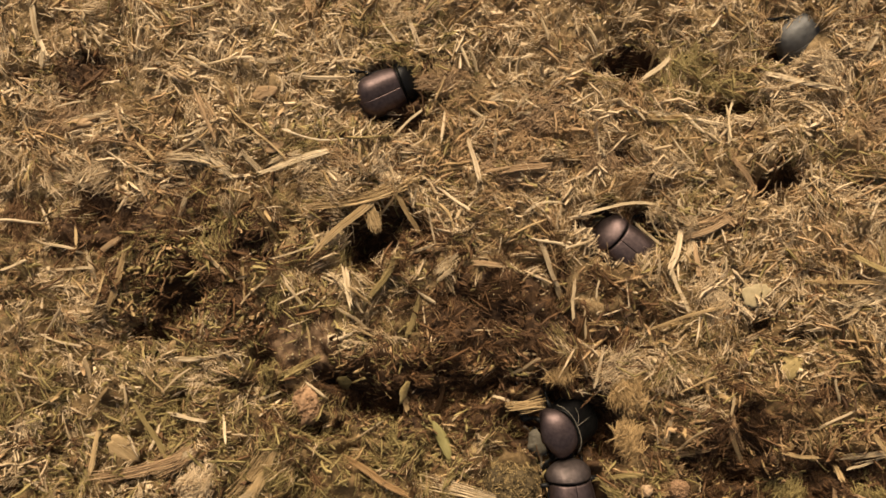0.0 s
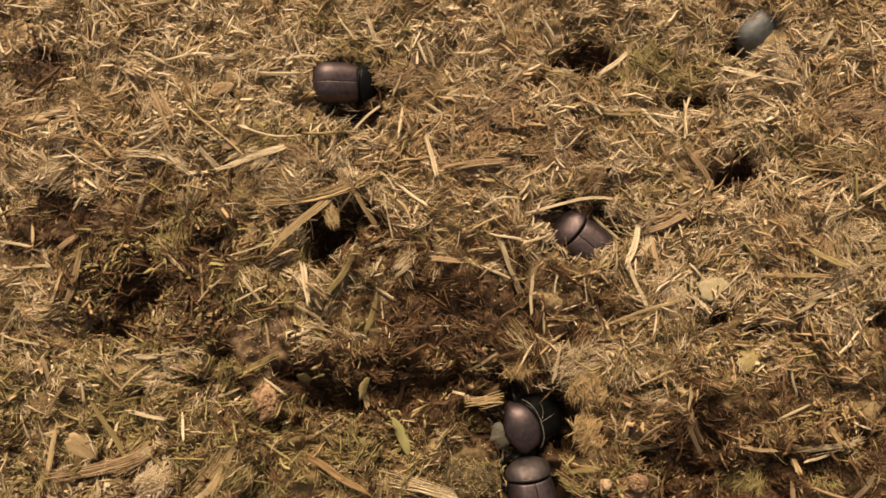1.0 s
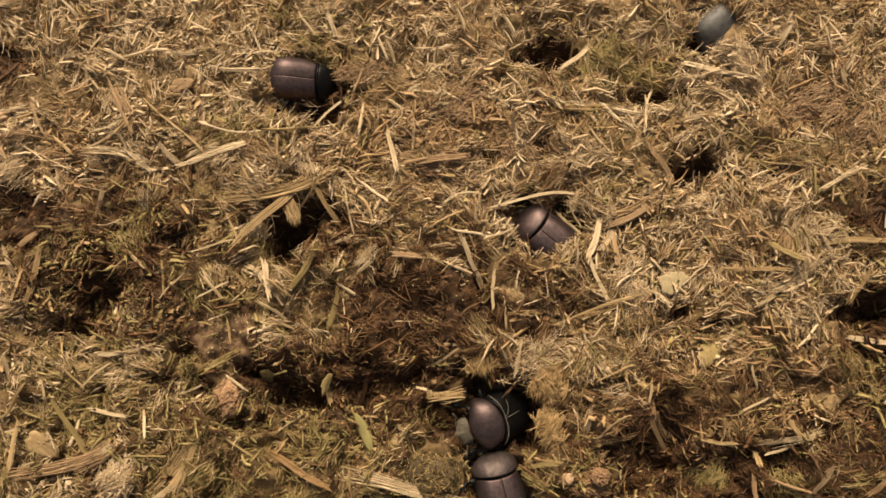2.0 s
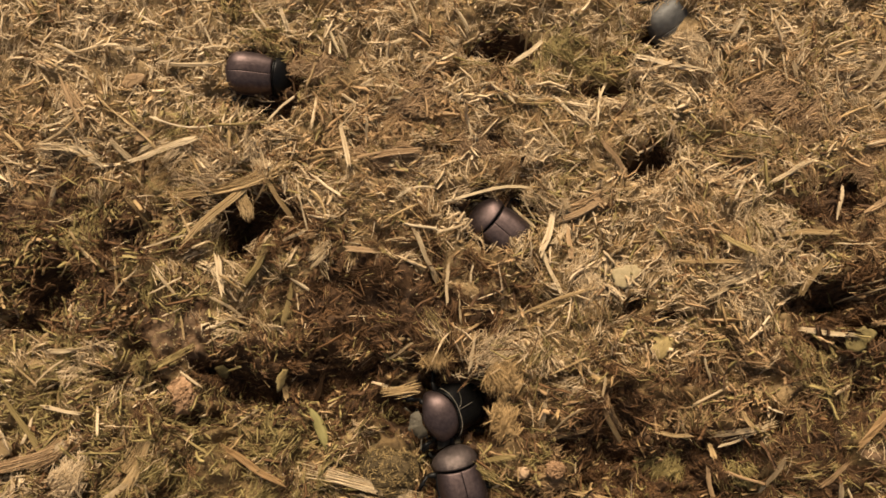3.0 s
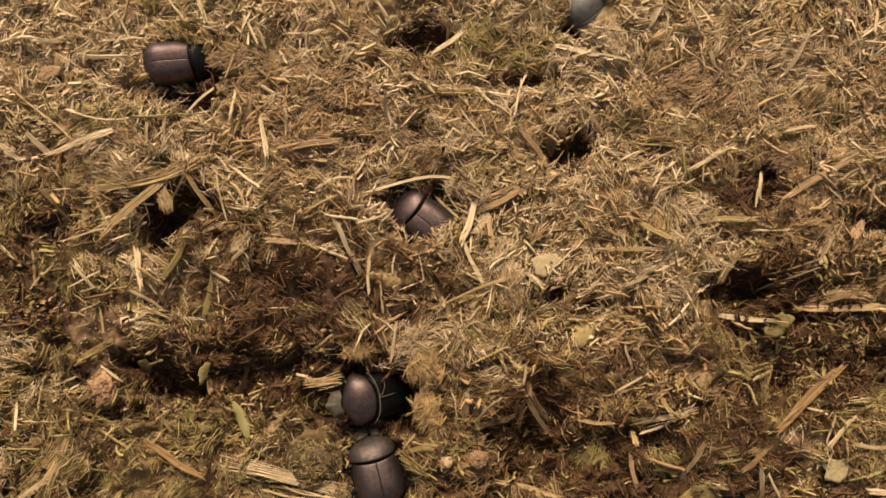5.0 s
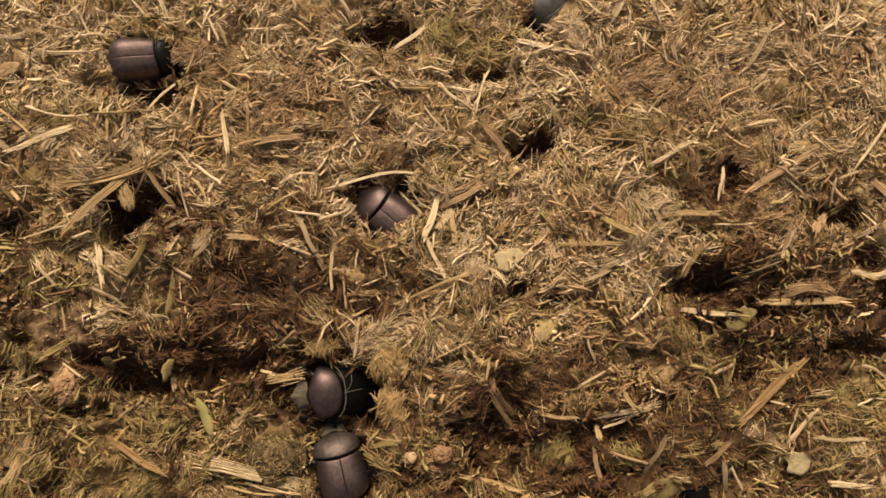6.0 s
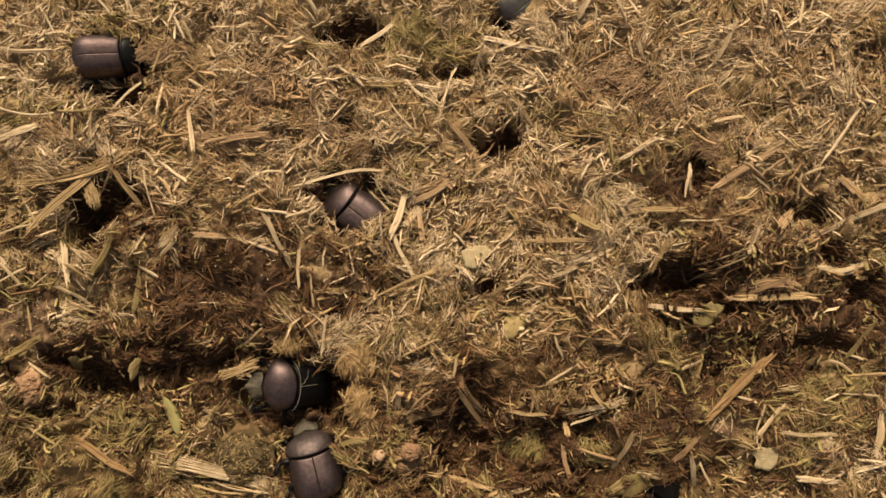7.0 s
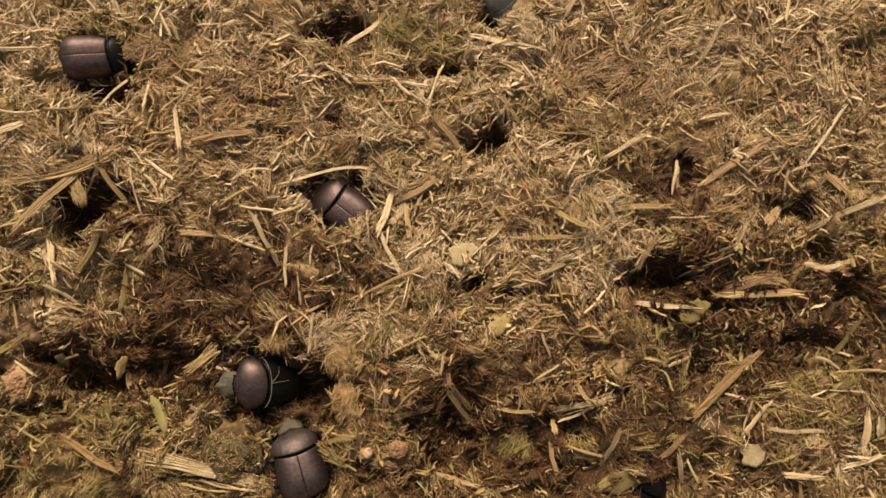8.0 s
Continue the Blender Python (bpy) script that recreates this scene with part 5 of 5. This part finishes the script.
straw(-159.5, 109.4, -144.6, 110.5, 1.00, "p")
straw(-146.4, 117.2, -142.7, 109.0, 1.00, "p")
straw(-144.3, 104.0, -129.0, 100.0, 1.20, "p")
straw(-140.0, 95.5, -124.8, 94.6, 1.20, "p")
straw(-159.3, 94.5, -147.5, 96.6, 1.00, "p")
straw(-124.7, 100.4, -114.7, 104.7, 1.80, "r")
straw(-126.5, 99.3, -125.0, 92.0, 1.60, "p")
straw(-111.5, 97.2, -118.1, 83.6, 2.00, "t")
straw(-120.9, 93.6, -123.2, 81.9, 1.00, "t")
straw(-115.6, 112.3, -111.7, 115.2, 0.80, "p")
straw(-94.9, 111.1, -91.4, 116.4, 1.40, "p")
straw(-145.9, 74.7, -135.9, 80.9, 1.20, "p")
straw(-107.8, 78.0, -106.4, 81.5, 0.80, "p")
straw(-86.8, 100.6, -76.8, 92.4, 0.80, "p")
straw(-139.9, 88.3, -136.2, 83.8, 1.00, "g")
straw(-131.8, 108.6, -130.2, 101.4, 1.00, "t")
straw(-99.6, 54.1, -90.7, 62.1, 0.80, "p")
straw(-104.8, 60.3, -99.0, 54.1, 1.00, "t")
straw(-144.9, 73.4, -129.6, 68.8, 1.00, "p")
straw(-128.1, 64.2, -126.6, 57.9, 1.40, "p")
straw(-150.9, 60.5, -141.8, 58.6, 0.80, "p")
straw(-126.0, 46.9, -117.1, 54.9, 1.20, "t")
straw(-112.5, 56.7, -111.8, 50.5, 1.20, "p")
straw(-152.7, 57.0, -150.1, 48.9, 0.80, "p")
straw(-146.6, 49.6, -141.6, 44.8, 0.80, "p")
straw(-148.7, 52.8, -139.6, 51.8, 0.80, "p")
straw(-107.7, 49.4, -98.6, 34.0, 1.80, "g")
straw(-128.0, 40.7, -121.1, 42.0, 1.00, "p")
straw(-121.1, 43.1, -124.6, 29.5, 1.80, "t")
straw(-138.1, 32.0, -131.1, 30.3, 1.00, "p")
straw(-97.3, 30.3, -87.4, 34.7, 2.20, "p")
straw(-148.3, 26.7, -142.3, 22.8, 0.80, "p")
straw(-141.8, 27.6, -141.3, 22.3, 1.00, "p")
straw(-100.7, 43.9, -103.3, 35.8, 1.00, "p")
straw(-97.3, 23.6, -90.4, 22.9, 0.80, "p")
straw(223.9, 150.9, 226.7, 161.2, 1.20, "p")
straw(197.3, 135.9, 202.3, 138.5, 0.80, "p")
straw(231.4, 108.0, 247.8, 126.7, 1.20, "p")
straw(240.0, 126.9, 242.0, 122.4, 0.80, "p")
straw(222.9, 97.2, 223.7, 104.7, 1.00, "p")
straw(224.1, 103.9, 232.2, 106.7, 0.80, "p")
straw(206.9, 104.3, 213.6, 101.5, 1.00, "p")
straw(240.4, 104.7, 245.9, 96.3, 2.40, "r")
straw(214.1, 86.7, 222.6, 95.5, 3.00, "r")
straw(204.7, 80.8, 216.0, 85.6, 1.80, "p")
straw(206.0, 83.3, 207.9, 87.8, 1.20, "p")
straw(236.1, 88.5, 256.0, 93.8, 1.80, "p")
straw(229.7, 74.8, 245.8, 76.1, 1.60, "p", -1.8)
straw(203.0, 67.3, 225.9, 65.3, 2.40, "t")
straw(245.6, 54.8, 240.6, 47.0, 1.60, "g")
straw(227.8, 58.6, 229.7, 61.1, 0.80, "p")
straw(210.7, 21.6, 232.6, 19.9, 1.40, "p")
straw(205.6, 21.5, 214.0, 30.8, 1.00, "p")
straw(236.0, 18.8, 237.7, 6.2, 1.40, "p")
straw(248.1, 25.4, 245.8, 13.9, 2.00, "p")
straw(240.3, 8.7, 252.4, 11.5, 1.60, "p")
straw(240.5, 12.0, 247.3, 10.7, 1.20, "p")
straw(219.0, 6.8, 230.8, 5.4, 1.60, "p")
straw(223.1, 4.9, 224.2, -0.4, 1.40, "t")
straw(246.3, 3.7, 248.3, -3.3, 1.00, "p")
straw(230.1, 44.6, 240.9, 41.5, 1.20, "p")
straw(240.7, 49.5, 242.8, 44.1, 1.00, "p")
straw(238.0, 40.4, 254.9, 38.2, 1.00, "t")
straw(227.3, 31.2, 233.3, 33.5, 0.80, "p")
straw(235.6, 34.1, 246.4, 31.9, 0.80, "p")


def grit(x, y, rx, ry, count, seed):
    """Pale sand grains stuck to the dried mud, in one mesh."""
    g = random.Random(seed)
    bm = bmesh.new()
    for _ in range(count):
        a, q = g.uniform(0, 2 * math.pi), g.random() ** 0.5
        px_, py_ = (x + rx * q * math.cos(a)) / 1000, (y + ry * q * math.sin(a)) / 1000
        z = float(height(np.array([px_]), np.array([py_]))[0])
        made = bmesh.ops.create_icosphere(bm, subdivisions=1, radius=g.uniform(0.15, 0.42) / 1000)["verts"]
        bmesh.ops.scale(bm, verts=made, vec=(g.uniform(0.7, 1.3), g.uniform(0.7, 1.3), 0.8))
        bmesh.ops.translate(bm, verts=made, vec=(px_, py_, z + 0.0002))
    return tagged(link("grit", bm, MAT["flake"]), "pale sand grains stuck in dried mud", "grit", kind="stuff")


grit(-51, 69, 11, 9, 60, 5)
grit(28, 80, 26, 9, 50, 6)
grit(197, 24, 9, 5, 20, 7)

# ---- stalks torn into strands ----
frayed([(-51.8, 112.5), (-38.2, 112.5), (-24.2, 114.8), (-10.1, 119.9), (-6.4, 122.9)], 3.1, "t", 30, 2.6)
frayed([(-105.0, 26.7), (-96.0, 29.6), (-86.6, 34.7)], 4.5, "r", 34, 2.2)
frayed([(-76.2, 17.3), (-67.2, 27.5), (-58.7, 36.2)], 7.0, "t", 40, 2.2)
frayed([(136.1, 31.3), (151.0, 32.3), (162.0, 35.6)], 2.5, "p", 22, 2.6)
frayed([(131.5, 75.9), (146.5, 81.0), (160.7, 90.0)], 3.1, "p", 28, 2.4)
frayed([(74.8, 74.4), (86.8, 76.2), (97.2, 78.8)], 3.1, "t", 28, 2.0)
pushed_bundle = frayed([(21.6, 48.0), (28.5, 48.5), (36.5, 49.7)], 3.2, "t", 34, 1.2, 0.3, True)
frayed([(-9.4, 25.8), (7.0, 21.4), (22.5, 17.3), (40.3, 12.1)], 4.1, "p", 40, 2.2)
frayed([(-126.4, 25.5), (-109.1, 28.2), (-92.9, 32.0), (-85.8, 36.0)], 4.1, "r", 36, 2.2)
frayed([(-101.5, 131.4), (-89.2, 130.6), (-81.0, 128.6), (-74.9, 124.2)], 3.1, "p", 30, 2.2)
frayed([(-88.3, 151.1), (-83.1, 141.7), (-78.6, 134.1)], 2.7, "r", 24, 2.0)
frayed([(-64.7, 127.3), (-56.6, 128.1), (-48.8, 128.1)], 3.7, "p", 30, 2.0)
frayed([(-136.6, 139.6), (-126.3, 142.6), (-117.0, 144.3)], 4.5, "p", 36, 1.8)
frayed([(-132.4, 132.8), (-120.0, 134.8), (-107.7, 135.7)], 2.9, "r", 28, 1.8)
frayed([(-43.4, 94.6), (-36.3, 89.9), (-31.3, 82.4)], 2.9, "p", 30, 2.4)
frayed([(-26.2, 83.3), (-20.2, 89.6), (-15.7, 96.9)], 2.5, "g", 22, 2.2)
frayed([(-3.7, 90.2), (0.9, 93.8), (5.9, 96.1)], 2.7, "p", 24, 2.2)
frayed([(-60.9, 57.6), (-51.4, 61.1), (-42.4, 65.2)], 2.0, "g", 20, 2.2)
frayed([(200.5, 69.6), (212.3, 69.8), (226.5, 67.3)], 3.7, "r", 34, 2.6)
frayed([(230.0, 75.6), (241.1, 73.2), (251.5, 76.8)], 2.5, "p", 22, 2.6)
frayed([(207.2, 81.5), (216.2, 84.9), (223.8, 93.3)], 3.1, "r", 30, 2.2)
frayed([(184.1, 41.1), (187.2, 46.8), (189.3, 54.9)], 2.7, "t", 20, 2.2)
frayed([(90.3, 15.5), (99.1, 11.4), (108.8, 5.5)], 2.3, "g", 16, 2.2)
frayed([(109.7, 5.4), (118.8, 7.5), (125.8, 9.1)], 1.8, "p", 14, 2.4)
frayed([(142.5, 3.6), (152.7, 6.4), (160.9, 10.3)], 2.3, "g", 16, 2.0)
frayed([(100.4, 42.1), (106.2, 38.2), (110.0, 34.0)], 2.3, "r", 18, 2.6)
frayed([(155.5, 108.9), (167.9, 115.4), (176.2, 119.1)], 1.8, "p", 14, 2.0)
frayed([(193.7, 123.5), (201.9, 124.4), (205.0, 125.2)], 2.5, "r", 18, 2.2)
frayed([(137.8, 127.2), (148.0, 122.2), (158.4, 119.5)], 1.8, "t", 16, 1.8)
frayed([(70.3, 34.6), (82.1, 33.1), (96.1, 36.0)], 2.0, "r", 18, 2.0)
frayed([(73.2, 141.7), (88.1, 141.5), (100.0, 137.4)], 2.5, "p", 24, 1.8)
frayed([(23.8, 123.2), (29.8, 124.7), (36.7, 124.5)], 4.1, "r", 26, 1.6)
frayed([(86.9, 105.4), (94.9, 106.9), (101.0, 109.4)], 3.7, "r", 26, 2.2)
frayed([(82.4, 92.8), (88.7, 100.8), (86.8, 104.5)], 1.8, "p", 14, 2.2)
frayed([(-26.6, 114.0), (-24.3, 108.8), (-22.8, 103.2)], 4.6, "t", 56, 1.6, 0.1, True)
frayed([(4.4, 87.8), (15.3, 85.3), (28.9, 87.4)], 5.3, "b", 60, 0.6, -0.5)
frayed([(8.3, 83.6), (17.2, 82.7), (25.2, 83.9)], 2.9, "b", 30, 0.3, -0.5)


def scrabble(legs, which, swing, period, start):
    """Small strokes of a pair of legs about their hips, from a given time on."""
    for s in (1, -1):
        leg = legs[which, s]
        x, y, z = leg.location
        rows, t, k = [(0.0, pose(x, y, z))], max(start, 0.1), 0
        while t < 8.0:
            rows.append((round(t, 2), pose(x, y, z, 0, 0, swing * (0.5 if k % 2 else -0.5) * s * (1 if s > 0 else -1))))
            t, k = t + period, k + 1
        rows.append((8.0, pose(x, y, z)))
        walk(leg, rows)


def motions():
    """Each beetle's way over the heap, and the scrabbling of its legs."""
    walk(digger, [
        (0, on_slope(-16.6, 153.5, -2.0, 29, -16, 24)),
        (0.3, on_slope(-16.3, 153.1, -1.9, 20, -18, 19)),
        (0.6, on_slope(-16.1, 152.9, -1.8, 11, -20, 15)),
        (1, on_slope(-16.5, 152.8, -1.8, 2, -22, 7)),
        (1.5, on_slope(-17.9, 152.4, -1.8, -2, -22, 7)),
        (3, on_slope(-16.3, 152.4, -1.8, -3, -22, 7)),
        (3.5, on_slope(-17.2, 153.4, -1.8, 1, -21, 7)),
        (4, on_slope(-17.8, 154.1, -1.8, 6, -21, 7)),
        (4.6, on_slope(-17.1, 154.4, -1.8, 9, -21, 7)),
        (6, on_slope(-14.4, 154.1, -1.8, 8, -22, 7)),
        (6.5, on_slope(-14.9, 154.3, -1.8, 6, -22, 7)),
        (8, on_slope(-14.5, 153.4, -1.8, 7, -22, 7)),
    ])
    walk(sunken, [
        (0, on_slope(63.0, 101.8, -8.1, 139, -3, 0)),
        (1.5, on_slope(62.9, 101.8, -8.1, 139, -3, 0)),
        (3, on_slope(62.8, 102.2, -8.1, 138, -3, 0)),
        (4, on_slope(62.6, 101.9, -8.1, 139, -3, 0)),
        (6, on_slope(62.9, 102.0, -8.1, 139, -3, 0)),
        (8, on_slope(63.4, 102.5, -8.1, 140, -3, 0)),
    ])
    walk(climber, [
        (0, on_slope(42.8, 40.2, -5.0, 202, 41, 0)),
        (0.8, on_slope(43.8, 40.3, -5.0, 199, 41, 0)),
        (1.5, on_slope(45.4, 39.8, -5.0, 196, 41, 0)),
        (3, on_slope(44.6, 40.5, -5.0, 199, 41, 0)),
        (4, on_slope(44.5, 42.3, -5.0, 190, 41, 0)),
        (4.6, on_slope(43.3, 42.4, -5.0, 188, 41, 0)),
        (5.8, on_slope(44.4, 42.9, -4.9, 182, 42, 0)),
        (6.5, on_slope(43.1, 44.0, -4.9, 179, 42, 0)),
        (7, on_slope(39.9, 45.0, -4.9, 176, 42, 0)),
        (7.5, on_slope(37.0, 45.6, -4.9, 177, 42, 0)),
        (8, on_slope(34.3, 45.4, -4.9, 179, 42, 0)),
    ])
    walk(roller, [
        (0, on_slope(44.9, 23.2, -1.9, 97, -13, 14)),
        (0.8, on_slope(45.1, 22.5, -1.9, 100, -13, 14)),
        (1.5, on_slope(45.5, 22.1, -1.9, 102, -13, 14)),
        (3, on_slope(48.4, 22.4, -1.9, 104, -13, 14)),
        (4, on_slope(47.2, 22.2, -1.9, 104, -13, 14)),
        (4.6, on_slope(45.9, 22.4, -1.9, 104, -13, 14)),
        (5.8, on_slope(45.8, 22.3, -1.9, 103, -13, 14)),
        (7, on_slope(47.7, 22.1, -1.9, 104, -13, 14)),
        (8, on_slope(46.9, 22.0, -1.9, 106, -13, 14)),
    ])
    walk(distant, [(0, on_slope(135.0, 172.5, -8.2, 40, -2, 30)), (1.2, on_slope(135.4, 172.5, -8.2, 45, -2, 30)), (2.2, on_slope(135.2, 172.5, -8.4, 42, -4, 28)), (8, on_slope(134.2, 172.9, -8.8, 40, -5, 28))])
    walk(buried, [(0, on_slope(171.7, 1.3, -10.6, 60, 0, 10)), (6.5, on_slope(171.7, 1.3, -10.6, 60, 0, 10)), (7.3, on_slope(171.7, 1.3, -10.0, 64, 2, 12)), (8, on_slope(171.7, 1.3, -10.6, 62, 0, 10))])
    x, y, z = pushed_bundle.location                          # the climber shoves the bundle of straw aside
    walk(pushed_bundle, [(0, pose(x, y, z)), (5.8, pose(x, y, z)), (6.5, pose(x - 0.0015, y + 0.001, z + 0.001, 0, 0, 4)),
                         (7.2, pose(x + 0.45 * -0.0126, y + 0.5 * 0.0047, z + 0.003, 0, 0, 16)), (8, pose(x + -0.0126, y + 0.0047, z + 0.44 * 0.0047 + 0.0015, 0, 0, 32))])
    scrabble(climber_legs, "front", 18, 0.5, 5.8)
    scrabble(climber_legs, "middle", 14, 0.6, 5.6)
    scrabble(roller_legs, "front", 10, 0.8, 0.0)
    scrabble(digger_legs, "hind", 16, 0.7, 0.0)
    scrabble(digger_legs, "middle", 12, 0.55, 0.0)


motions()
